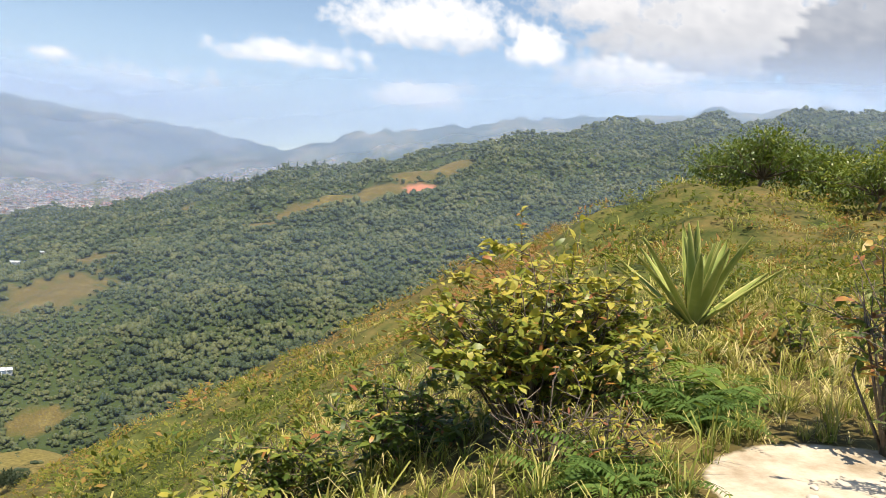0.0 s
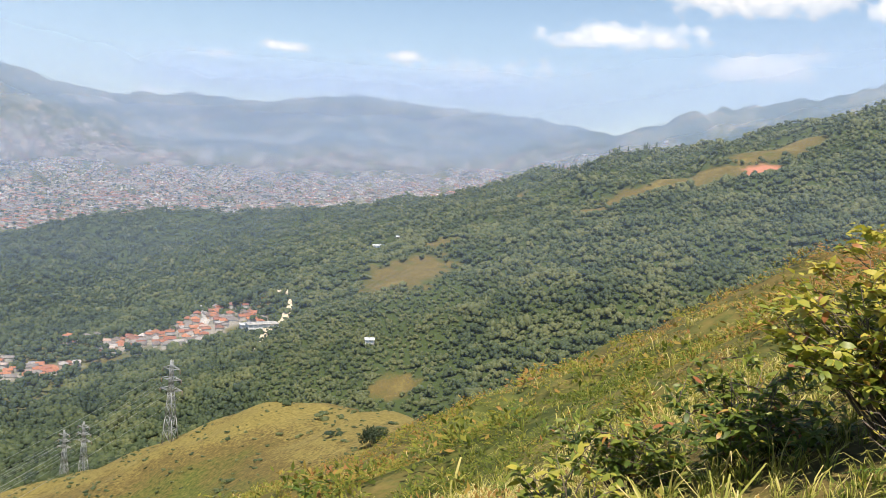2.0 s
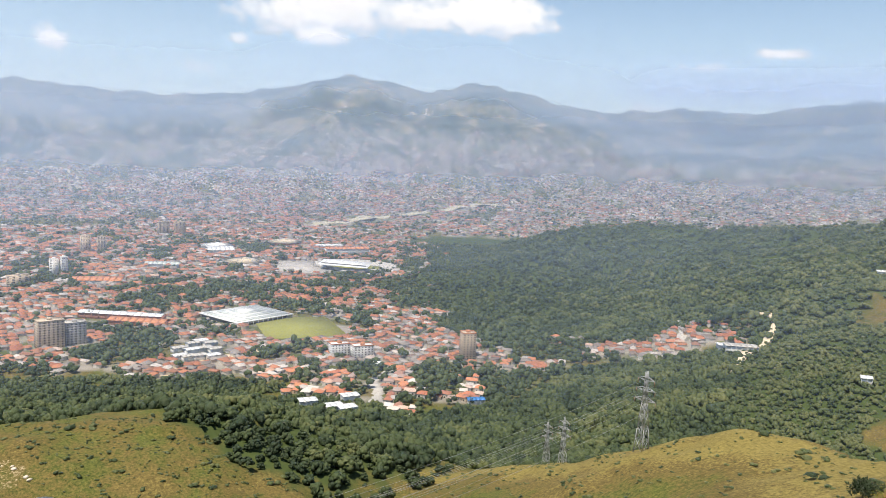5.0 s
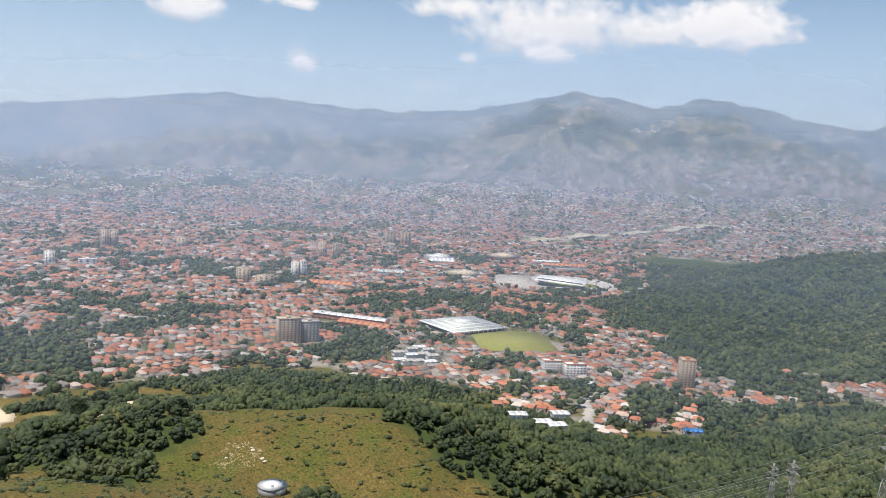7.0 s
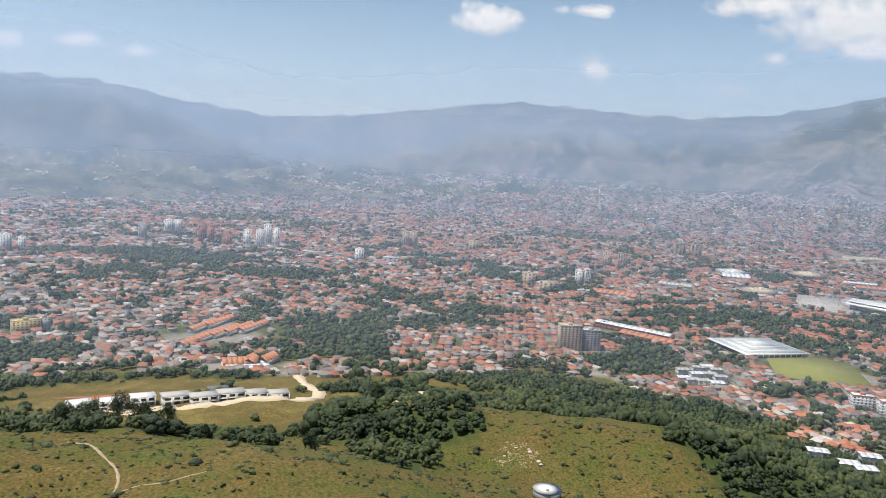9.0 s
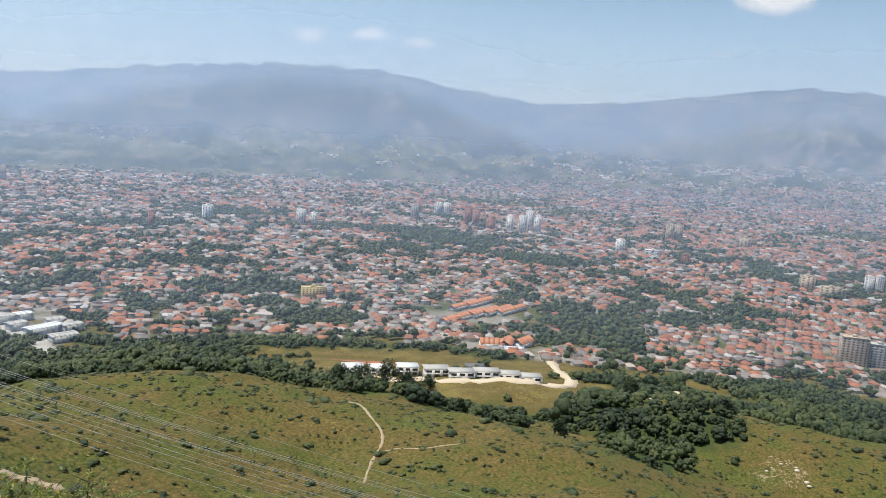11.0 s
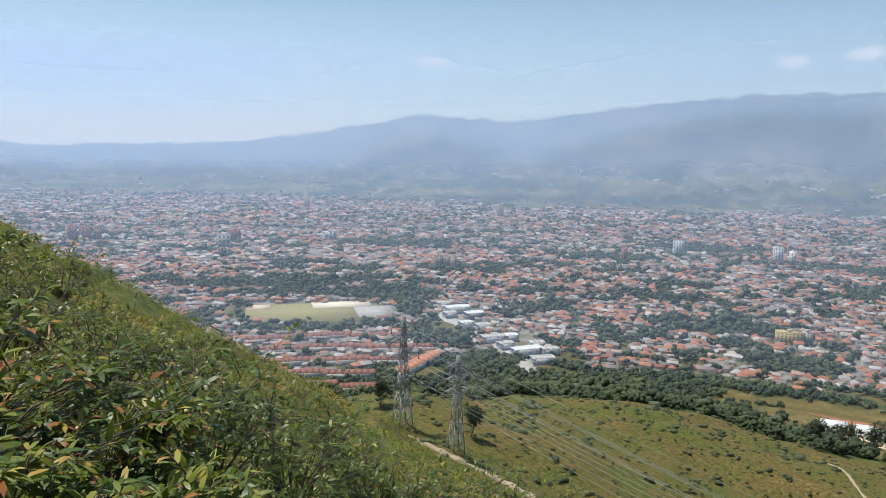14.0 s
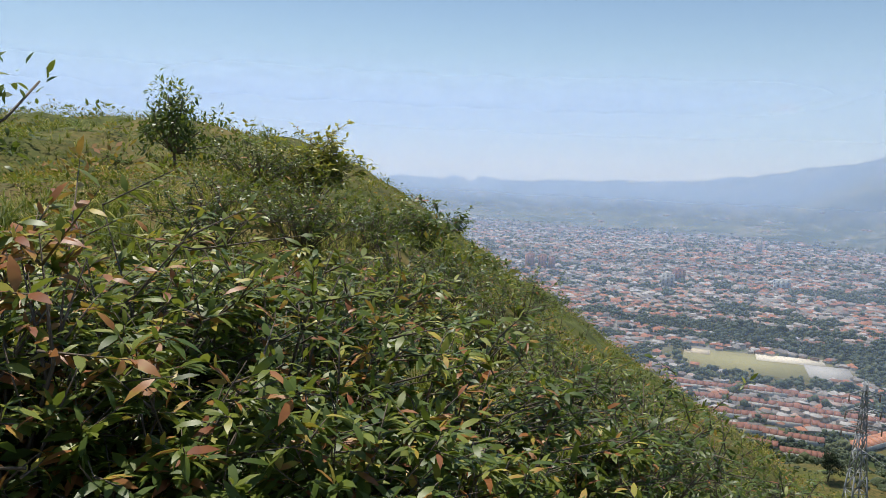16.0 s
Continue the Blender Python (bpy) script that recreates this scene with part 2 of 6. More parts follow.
def land(x, y):
    x, y = np.asarray(x, float), np.asarray(y, float)
    r = np.hypot(x, y) + 1e-6
    a = np.degrees(np.arctan2(-x, y))
    a = np.where(a < -95, a + 360, a)
    # the foot of the hill falls in steps to the plain
    rp = np.interp(a, (-95, 30, 60, 80, 100, 125, 150, 265), (800, 800, 720, 850, 950, 900, 740, 800))
    z = np.interp(r / rp, (0, 0.12, 0.26, 0.36, 0.47, 0.63, 0.82, 1.0), (-40, -70, -118, -145, -170, -195, -232, -250))
    floor = np.interp(a, (-95, -30, -10, 10, 35, 60, 170, 190, 265), (-60, -60, -90, -180, -250, -250, -250, -230, -60))
    z = np.where(a < 40, np.maximum(z, floor), np.where(a > 165, np.maximum(z, floor), z))
    rise = np.interp(a, (-95, 45, 60, 75, 100, 130, 160, 265), (170, 170, 130, 85, 60, 30, 40, 40))
    z = z + np.clip((r - 2200) / 2200, 0, 1) * rise
    z = ridge(x, y, z, GOLDEN, 0.5, 22, 8)
    z = ridge(x, y, z, GREEN, 0.38, 40, 8)
    z = ridge(x, y, z, TANKHILL, 0.35, 40, 8)
    z = ridge(x, y, z, WOODS, 0.30, 60, 15)
    z = ridge(x, y, z, FIELD, 0.42, 40, 10)
    z = ridge(x, y, z, SCAR, 0.32, 30, 10)
    z = ridge(x, y, z, BLUE, 0.42, 60, 20)
    z = ridge(x, y, z, SLOPES, 0.2, 150, 25)
    z = ridge(x, y, z, ACROSS, 0.6, 80, 30)
    rough = np.clip((z + 250) / 60, 0, 1) * np.clip((r - 60) / 200, 0, 1)
    spur = np.clip((r - 2900) / 900, 0, 1) * np.clip((4450 - r) / 500, 0, 1) * np.clip((z + 260) / 120, 0, 1)
    z = z + spur * (34 * np.abs(wobble(x, y, 420, 6)) - 16 + 9 * wobble(x, y, 150, 7))
    z = z + rough * (wobble(x, y, 260, 1) * np.clip(r / 200, 1, 9) * 1.5 + wobble(x, y, 60, 2) * 1.2)
    # the slope that the camera stands on
    c = np.where(a < 88, 0.61 * np.cos(np.radians(a - 82)), 0.69 * np.cos(np.radians(a - 94)))
    s = c + np.log1p(np.exp(-(c + 0.05) * 25)) / 25
    top = -1.65 - s * np.maximum(r - 1.0, 0) * np.clip(r / 3, 0, 1)
    over = np.maximum(r - 85 - 8 * wobble(x, y, 90, 5), 0)
    top = top - 0.6 * np.sqrt(over ** 2 + 100) + 6
    top = top + np.clip((r - 5) / 20, 0, 1) * (0.35 * wobble(x, y, 9, 3) + 0.8 * wobble(x, y, 30, 4))
    top = top + 2.0 * np.exp(-((r - 44) / 15) ** 2) * np.clip((-13 - a) / 8, 0, 1) * np.clip((a + 80) / 20, 0, 1)
    return smax(top, z, 6)


# ---- the ground: one sheet to the horizon ----
def zone(x, y, spots):
    """1 inside any of the spots (azimuth, distance, half width across, half length along), soft at the edge."""
    out = np.zeros(x.shape)
    n = 0.35 * wobble(x, y, 45, 11) + 0.25 * wobble(x, y, 14, 12)
    for a, r, wa, wr in spots:
        px, py = polar(a, r)
        ux, uy = px / r, py / r
        along, across = (x - px) * ux + (y - py) * uy, (x - px) * uy - (y - py) * ux
        d = np.sqrt((along / wr) ** 2 + (across / wa) ** 2) + n * 0.5
        out = np.maximum(out, np.clip((1.25 - d) / 0.4, 0, 1))
    return out


BARE = ((87.6, 372, 15, 14), (103, 640, 24, 14), (114, 690, 45, 12), (122, 640, 30, 14), (36.5, 930, 18, 30), (34, 830, 14, 22), (-30, 5.3, 1.0, 1.0), (-32, 8, 0.4, 1.7), (61, 760, 25, 30), (70, 900, 30, 40),
        (152, 1150, 60, 25), (96, 720, 30, 10))
RED = ((2.0, 1285, 24, 40), (118, 700, 28, 10))
CLEAR = ((71.9, 1185, 72, 70), (68.2, 1115, 70, 78), (84, 1045, 38, 20), (55.7, 970, 14, 14), (64.4, 957, 36, 12), (79.7, 1170, 72, 36), (64.2, 1735, 115, 95), (69.3, 2110, 48, 60), (74, 2000, 48, 60), (72.1, 1760, 48, 60), (64.9, 1970, 62, 40), (110, 1030, 75, 62),
         (156.4, 1105, 118, 72), (145.8, 1060, 34, 75), (141.3, 905, 34, 80), (75.4, 985, 34, 55), (65.2, 755, 36, 34), (107.8, 850, 46, 34), (122.2, 1066, 28, 12), (62.3, 800, 9, 70), (66.5, 1700, 60, 60))
CLEAR_FAR = ((68, 1715, 62, 95), (66.2, 2570, 90, 70), (63.4, 2705, 90, 70), (60.6, 2850, 90, 70), (57.6, 3010, 90, 70), (55, 3160, 90, 70), (81.7, 1515, 50, 30), (77.6, 1700, 40, 30))
GROVES = ((156, 1005, 110, 20), (147, 1010, 25, 60), (101, 1000, 55, 85), (103.5, 1090, 40, 40), (113, 1670, 130, 70), (106, 1500, 90, 60), (118.5, 850, 55, 18), (122, 950, 50, 40), (97, 1300, 45, 25), (80, 985, 60, 45), (76, 1000, 40, 30),
          (72, 1430, 70, 45), (77, 1380, 30, 30), (66, 1480, 60, 35), (61, 1480, 50, 60), (159, 1330, 150, 45), (151, 1230, 80, 50), (147, 960, 45, 60), (131, 1290, 60, 35), (129, 1900, 110, 50), (116, 1750, 110, 60),
          (140, 1150, 50, 30), (125, 1100, 60, 30), (89, 1600, 80, 40), (91, 1250, 60, 25), (135, 1700, 100, 40), (64, 900, 22, 16), (57.5, 890, 30, 45), (52, 860, 40, 60), (84, 2500, 200, 60), (110, 2500, 200, 70), (150, 1800, 130, 40))
MORE_GROVES = ((101, 930, 40, 45), (98, 1355, 36, 18), (87, 925, 40, 30), (83, 885, 40, 34), (79, 1060, 34, 50), (77.8, 1395, 34, 24), (73, 1425, 50, 26), (64.6, 1560, 60, 26), (60, 1350, 40, 60), (107.6, 1150, 30, 26), (104.5, 1090, 34, 40), (99.4, 910, 26, 34), (126, 1130, 50, 22), (115.5, 1420, 46, 18),
               (120, 1760, 80, 36), (130, 1415, 60, 26), (57.8, 840, 26, 40), (126, 1010, 40, 16), (156, 1235, 110, 24), (161.5, 1120, 22, 70), (149.3, 1130, 22, 60), (154, 1020, 60, 18), (147.3, 1010, 22, 50))
FIELDS = ((26.3, 1000, 60, 80), (23.4, 1140, 40, 50), (26.9, 660, 20, 28), (13.2, 1190, 34, 34), (10.4, 1225, 46, 40), (7.4, 1250, 50, 48), (4.8, 1305, 46, 55), (2.4, 1390, 40, 55), (0.2, 1430, 40, 60), (156, 1090, 95, 60), (115, 660, 120, 60), (111, 545, 115, 62), (118, 740, 110, 50), (105, 720, 60, 55), (96, 760, 60, 40), (100, 560, 30, 40), (101, 600, 40, 50), (84, 700, 60, 25), (95, 640, 50, 40), (20, 1500, 60, 30))


# woods on the slopes below, open ground between them, and the hamlets among the trees
WOODED = ((93, 600, 50, 70), (88, 680, 50, 60), (85, 740, 60, 50), (80, 770, 70, 60), (76, 690, 70, 120), (100.6, 430, 26, 48), (97.4, 385, 24, 40), (96.8, 340, 14, 26), (92.4, 400, 14, 26), (74.2, 445, 22, 42), (70.8, 410, 26, 30), (67, 410, 32, 38), (64, 450, 46, 60),
          (72, 530, 60, 100), (66, 610, 70, 110))
LOWER_WOODS = ((59, 610, 60, 100), (54, 650, 60, 80), (49, 720, 50, 60), (45, 770, 50, 40), (39, 755, 30, 30), (126, 372, 22, 14), (121, 362, 20, 15), (115.3, 372, 25, 18), (131, 385, 26, 20), (136, 410, 32, 36), (138, 470, 40, 40), (141, 560, 50, 60), (146, 690, 46, 60),
               (144, 790, 36, 34), (133, 480, 40, 50), (98, 660, 24, 40), (124, 470, 30, 34))
OPEN = ((112, 520, 75, 55), (104.5, 600, 36, 60), (85.2, 358, 40, 30), (79.5, 388, 22, 22), (107, 470, 26, 36), (88, 392, 16, 18), (103, 300, 40, 30))
VILLAGE = ((41.5, 985, 58, 70), (45, 1010, 46, 44), (38.8, 955, 30, 66), (36.4, 890, 20, 70), (54.2, 750, 36, 34), (56, 738, 24, 28), (51.5, 955, 44, 30), (53.5, 975, 28, 40), (48.5, 1100, 26, 22), (49.6, 790, 14, 30))


def masks(x, y):
    r = np.hypot(x, y)
    a = np.degrees(np.arctan2(-x, y))
    a = np.where(a < -95, a + 360, a)
    z = land(x, y)
    w1, w2 = wobble(x, y, 160, 21), wobble(x, y, 420, 22)
    plain = np.clip((-205 - z) / 25, 0, 1)
    rtown = np.interp(a, (-95, 4, 6, 34, 36, 48, 52, 60, 75, 88, 100, 112, 125, 145, 165, 180, 265), (9999, 9999, 2450, 2450, 930, 930, 790, 740, 880, 900, 760, 800, 840, 900, 730, 800, 9999))
    town = np.where((r > rtown + 25 * w1) & (r < 4300), np.clip((190 - z) / 200, 0, 1), 0)
    rim = np.interp(a, (45, 70, 85, 100, 115, 140, 165, 190), (4300, 3700, 3450, 3250, 2950, 2750, 3150, 3300)) + 120 * w1
    town = np.where(r > rim, town * np.interp(a, (95, 112), (0.75, 0.15)) * np.clip((wobble(x, y, 330, 23) - 0.05) * 3, 0, 1), town)
    woods = np.where((a < 60.5 + 2.5 * w1) & (r > 420) & (r < 2400), 1.0, 0.0)
    woods = np.where((a > 36) & (r < 700), 0.0, woods)
    inland = (np.interp(a, (30, 36, 47, 50, 56, 58, 60, 61), (0, 1080, 1090, 1130, 1060, 1150, 1300, 1400)) > r) & (a > 35)
    woods = np.where(inland & (r > rtown), 0.0, woods)
    town = np.where(woods > 0.5, 0.0, town)
    band = np.where((r > 230) & (r < rtown) & (a > 30) & (a < 200), np.clip((w1 + 0.9 * np.clip((r - 380) / 150, -1.5, 1)) * 3, 0, 1), 0)
    for hill in (GOLDEN, GREEN, TANKHILL):
        near = ridge(x, y, np.full(x.shape, -1e4), hill, 1.0, 1.0, 0.01)
        lift = ridge(x, y, np.full(x.shape, -1e4), tuple((p, q, 0) for p, q, _ in hill), 1.0, 1.0, 0.01)
        band = band * np.clip((-lift - 45) / 30, 0, 1)
    fields = zone(x, y, FIELDS)
    fields = np.maximum(fields, zone(x, y, RED))
    lower = np.where(r < rtown, np.maximum(zone(x, y, WOODED), zone(x, y, LOWER_WOODS)), 0)
    wood = np.maximum(np.maximum(woods, band) * (1 - fields), lower) * (1 - zone(x, y, OPEN))
    parks = np.maximum(np.clip((w1 + 0.7 * w2 - 0.5) * 4, 0, 1), np.maximum(zone(x, y, GROVES), zone(x, y, MORE_GROVES)))
    parks = np.where((a > 35) & (a < 54.6) & (r < 1150), 1 - zone(x, y, VILLAGE), parks)
    return dict(r=r, a=a, z=z, clear=np.maximum(zone(x, y, CLEAR), zone(x, y, CLEAR_FAR)), town=town * (1 - fields), wood=wood, fields=fields, park=parks)


def build_ground():
    A = np.concatenate([np.arange(0, 196, 0.35), np.arange(196, 324, 1.0), np.arange(324, 360, 0.5)])
    Rr = np.concatenate([[0.02, 0.3, 0.65], 300.0 ** (np.arange(0, 110) / 110), 300 * (4960 / 300) ** (np.arange(0, 210) / 209)])
    aa, rr = np.meshgrid(A, Rr)
    x, y = polar(aa, rr)
    z = land(x, y)
    k = masks(x, y)
    nA, nR = len(A), len(Rr)
    V = np.stack([x, y, z], 2).reshape(-1, 3)
    i, j = np.meshgrid(np.arange(nR - 1), np.arange(nA), indexing="ij")
    j2 = (j + 1) % nA
    F = np.stack([i * nA + j, i * nA + j2, (i + 1) * nA + j2, (i + 1) * nA + j], 2).reshape(-1, 4)
    dry = 0.40 + 0.12 * np.clip((aa - 55) / 15, 0, 1) * (aa < 150) + 0.38 * k["fields"]
    gold = -ridge(x, y, np.full(x.shape, -1e4), tuple((p, q, 0) for p, q, _ in GOLDEN), 1.0, 1.0, 0.01)
    dry = dry + 0.9 * np.clip((48 - gold) / 38, 0, 1) + 0.15 * np.clip((100 - rr) / 60, 0, 1) * (aa < 60) + 0.55 * np.clip((14 - rr) / 5, 0, 1) * np.clip((75 - np.abs((aa + 180) % 360 - 180)) / 40, 0, 1)
    at = dict(dry=dry, wood=k["wood"], town=k["town"] * (1 - 0.85 * k["park"]), far=np.clip((rr - 2300) / 500, 0, 1) * (1 - k["town"]),
              bare=zone(x, y, BARE) * np.where(rr < 20, 1.6, 0.88), red=zone(x, y, RED))
    at = {n: v.ravel() for n, v in at.items()}
    ob = mesh_np("ground", V, F, GROUND, True, **at)
    tagged(ob, "grassy hillside falling to a wide valley with mountains beyond", "ground", kind="structure")


build_ground()


# ---- haze, thicker with distance ----
def veil(r, density, deep, sides=None, rise=0.22):
    """A ring of haze; sides: how thick it is by azimuth, where the mountains behind stand nearer or farther."""
    n = 480
    A = np.linspace(0, 360, n, endpoint=False)
    x, y = polar(A, np.full(n, float(r)))
    g = land(x, y)
    top = rise * r
    low = np.minimum(g + deep, 0.63 * top)
    share = np.interp(np.where(A > 265, A - 360, A), *sides) if sides else np.ones(n)
    levels = [(g - 4, 0.0), (low, 1.0)] + [(low + (top - low) * u, k) for u, k in ((0.1, 0.96), (0.22, 0.84), (0.36, 0.66), (0.5, 0.48), (0.65, 0.31), (0.82, 0.14), (1.0, 0.0))]
    lean = [1 - 0.08 * (z - levels[0][0]) / (top - levels[0][0]) for z, _ in levels]
    V = np.concatenate([np.stack([x * q, y * q, z], 1) for q, (z, _) in zip(lean, levels)])
    T = np.concatenate([k * share for _, k in levels])
    F = np.array([[l * n + i, l * n + (i + 1) % n, (l + 1) * n + (i + 1) % n, (l + 1) * n + i] for l in range(len(levels) - 1) for i in range(n)])
    ob = mesh_np("haze", V, F, m_haze("haze", HAZE, density), True, thick=T)
    ob.data.normals_split_custom_set_from_vertices([(0, 0, 1)] * len(V))
    tagged(ob, "pale blue haze over the valley", "haze", kind="structure")


HAZE = (0.275, 0.365, 0.53)
for r, d, deep in ((760, 0.10, 70), (1350, 0.17, 110), (2300, 0.27, 100), (3250, 0.34, 150), (4150, 0.42, 115)):
    veil(r, d, deep)
veil(480, 0.05, 60)
veil(4720, 0.92, 420, ((-30, -5, 14, 20, 43, 49, 135, 150, 165, 200), (0.0, 0.0, 0.4, 0.85, 0.75, 0.0, 0.0, 0.3, 0.7, 0.8)), 0.14)


# ---- clouds on the far backdrop ----
# azimuth, elevation, half width, half height, strength, shade
CLOUDS = ((-19.9, 12.7, 13.0, 4.7, 1.7, 0.6), (-25.8, 12.0, 7.5, 4.3, 2.4, 1.0), (2.3, 12.4, 9.1, 2.8, 1.05, 0.15), (-5.5, 11.5, 2.4, 2.0, 1.5, 0), (2.7, 7.5, 4.3, 1.5, 1.35, 0.05), (-12.8, 9.9, 7.5, 2.8, 1, 0.3), (-20.0, 8.5, 10.2, 1.3, 1.1, 0.3), (12.9, 9.6, 5.1, 0.9, 0.8, 0.05), (27.5, 7.5, 2.4, 0.5, 0.9, 0), (-10.4, 14.2, 7.9, 2.4, 1.1, 0.45), (21.7, 6.7, 10.2, 1.6, 0.5, 0.05), (35.9, 7.7, 2.2, 0.5, 1.1, 0), (27.1, 7.6, 1.8, 0.5, 1.1, 0), (40.6, 6.8, 2.4, 0.5, 0.7, 0), (12.0, 9.5, 6.7, 1.4, 0.95, 0.05), (44.1, 4.0, 2.4, 0.4, 0.7, 0))
MIDDLE = ((68.1, 9.2, 6.7, 2.4, 1.1, 0.12), (53.7, 9.6, 3.3, 2.0, 1.3, 0.05), (59.3, 9.8, 4.3, 1.8, 1.05, 0.1), (66.9, 7.9, 2.0, 1.0, 1.2, 0), (66.9, 9.7, 7.9, 3.0, 1.1, 0.12), (55.5, 10.0, 5.1, 2.4, 1.35, 0.03), (59.9, 9.6, 4.7, 1.8, 1.1, 0.1), (67.5, 8.0, 1.6, 1.2, 1.3, 0), (74.1, 10.7, 5.5, 1.2, 0.9, 0.05), (92.3, 8.9, 2.4, 1.2, 0.8, 0.05), (84.5, 6.4, 1.3, 0.9, 1.3, 0), (85.2, 10.2, 2.4, 0.6, 1, 0), (95.4, 5.7, 1.6, 0.4, 0.5, 0), (75.4, 5.2, 2.8, 0.7, 0.5, 0))
SMALL = ((92.4, 9.2, 2.8, 1.6, 1.05, 0.05), (84.4, 6.2, 1.2, 0.8, 1.3, 0), (123.7, 5.1, 1.5, 0.7, 1.2, 0), (119.7, 5.5, 1.7, 0.6, 1.1, 0), (115.9, 5.3, 1.4, 0.6, 0.95, 0), (111.2, 4.5, 1.6, 0.5, 0.5, 0), (72.8, 7.4, 1.0, 0.7, 0.9, 0), (147.9, 5.1, 1.7, 0.7, 1.25, 0), (146.0, 4.7, 1.6, 0.4, 0.8, 0), (123.3, 5.3, 1.2, 0.6, 1.3, 0), (119.0, 5.7, 1.6, 0.6, 1.1, 0), (115.5, 5.3, 1.2, 0.5, 0.7, 0), (110.7, 4.6, 1.4, 0.6, 0.6, 0), (156.2, 4.4, 1.3, 0.4, 0.7, 0), (137.9, 4.9, 2.4, 0.4, 0.5, 0))


def build_clouds():
    A, E = np.arange(-60, 245, 0.5), np.arange(-2, 22, 0.3)
    aa, ee = np.meshgrid(A, E)
    R = 4950.0
    x, y = polar(aa, R)
    z = R * np.tan(np.radians(ee))
    n = 0.6 * wobble(aa * 10, ee * 18, 60, 31) + 0.6 * wobble(aa * 10, ee * 14, 20, 32)
    dens, shade = np.zeros(aa.shape), np.zeros(aa.shape)
    for a, e, w, h, s, g in CLOUDS + MIDDLE + SMALL:
        low = np.where(ee < e, 1.6, 1.0)
        b = s * np.clip(1.15 - np.sqrt(((aa - a) / w) ** 2 + ((ee - e) * low / h) ** 2) + 0.22 * n, 0, 1)
        shade = np.where(b > dens, g + 0.3 * np.clip((e - ee) / h, -0.5, 1), shade)
        dens = np.maximum(dens, b)
    nA, nE = len(A), len(E)
    V = np.stack([x, y, z], 2).reshape(-1, 3)
    i, j = np.meshgrid(np.arange(nE - 1), np.arange(nA - 1), indexing="ij")
    F = np.stack([i * nA + j, i * nA + j + 1, (i + 1) * nA + j + 1, (i + 1) * nA + j], 2).reshape(-1, 4)
    ob = mesh_np("backdrop", V, F, CLOUD, True, cloud=dens.ravel(), shade=np.clip(shade + 0.08 * n, 0, 1).ravel())
    tagged(ob, "white cumulus clouds in a pale blue sky", "sky", kind="structure")


build_clouds()


# ---- woods ----
def crown_template(seed, lobes, sprays, fine=False, flat=0.85):
    """A crown of rounded leafy lobes, heaped unevenly, with ragged sprays between them."""
    g = np.random.default_rng(seed)
    if fine:
        bm = bmesh.new()
        bmesh.ops.create_icosphere(bm, subdivisions=1, radius=1.0)
        LV, LF = bm_arrays(bm)
    else:
        LV = np.array([(math.cos(t + h) * 0.92, math.sin(t + h) * 0.92, z) for z, h in ((-0.5, 0), (0.42, 0.63)) for t in (0, 1.257, 2.513, 3.77, 5.027)] + [(0, 0, 1.0)])
        LF = np.array([f for i in range(5) for f in ((i, (i + 1) % 5, 5 + i), ((i + 1) % 5, 5 + (i + 1) % 5, 5 + i), (5 + i, 5 + (i + 1) % 5, 10))])
    VV, FF, TT, off = [], [], [], 0
    for i in range(lobes):
        th, up = i * 2.4 + g.uniform(-0.4, 0.4), (i + 0.5) / lobes
        rad = 0.68 * math.sqrt(1 - 0.85 * up) * g.uniform(0.75, 1.15)
        c = np.array([math.cos(th) * rad, math.sin(th) * rad, -0.2 + 0.85 * up])
        k = g.uniform(0.34, 0.52) * (1.0 if lobes > 5 else 1.35)
        cs, sn = math.cos(th * 3.1), math.sin(th * 3.1)
        V = LV * (1 + 0.22 * g.standard_normal((len(LV), 3))) @ np.array([(cs, sn, 0), (-sn, cs, 0), (0, 0, 1)]) * k + c
        # tint climbs with height, a painted top light on the crown
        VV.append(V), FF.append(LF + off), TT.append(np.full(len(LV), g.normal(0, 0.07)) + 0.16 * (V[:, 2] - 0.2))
        off += len(LV)
    d = g.normal(0, 1, (sprays, 3))
    d[:, 2] = np.abs(d[:, 2]) * 1.1 - 0.15
    d /= np.linalg.norm(d, axis=1)[:, None]
    c = d * g.uniform(0.8, 1.1, (sprays, 1))
    u = np.cross(d + (0, 0, 0.4), g.normal(0, 1, (sprays, 3)))
    u /= np.linalg.norm(u, axis=1)[:, None]
    w = np.cross(d, u)
    k = g.uniform(0.14, 0.26, (sprays, 1))
    VV.append(np.stack([c + u * k, c + w * k - d * 0.1, c - u * k - w * k * 0.3], 1).reshape(-1, 3))
    FF.append(np.arange(sprays * 3).reshape(-1, 3) + off)
    # the sprays carry the same painted top light
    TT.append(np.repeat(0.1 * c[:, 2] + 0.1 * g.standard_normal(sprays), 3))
    V, F, T = np.concatenate(VV), np.concatenate(FF), np.concatenate(TT)
    V[:, 2] = V[:, 2] * flat + 0.35
    return V, F, T


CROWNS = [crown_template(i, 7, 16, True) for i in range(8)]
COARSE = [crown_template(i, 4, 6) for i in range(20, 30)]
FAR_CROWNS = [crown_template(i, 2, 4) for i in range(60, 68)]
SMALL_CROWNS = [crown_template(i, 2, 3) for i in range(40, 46)]


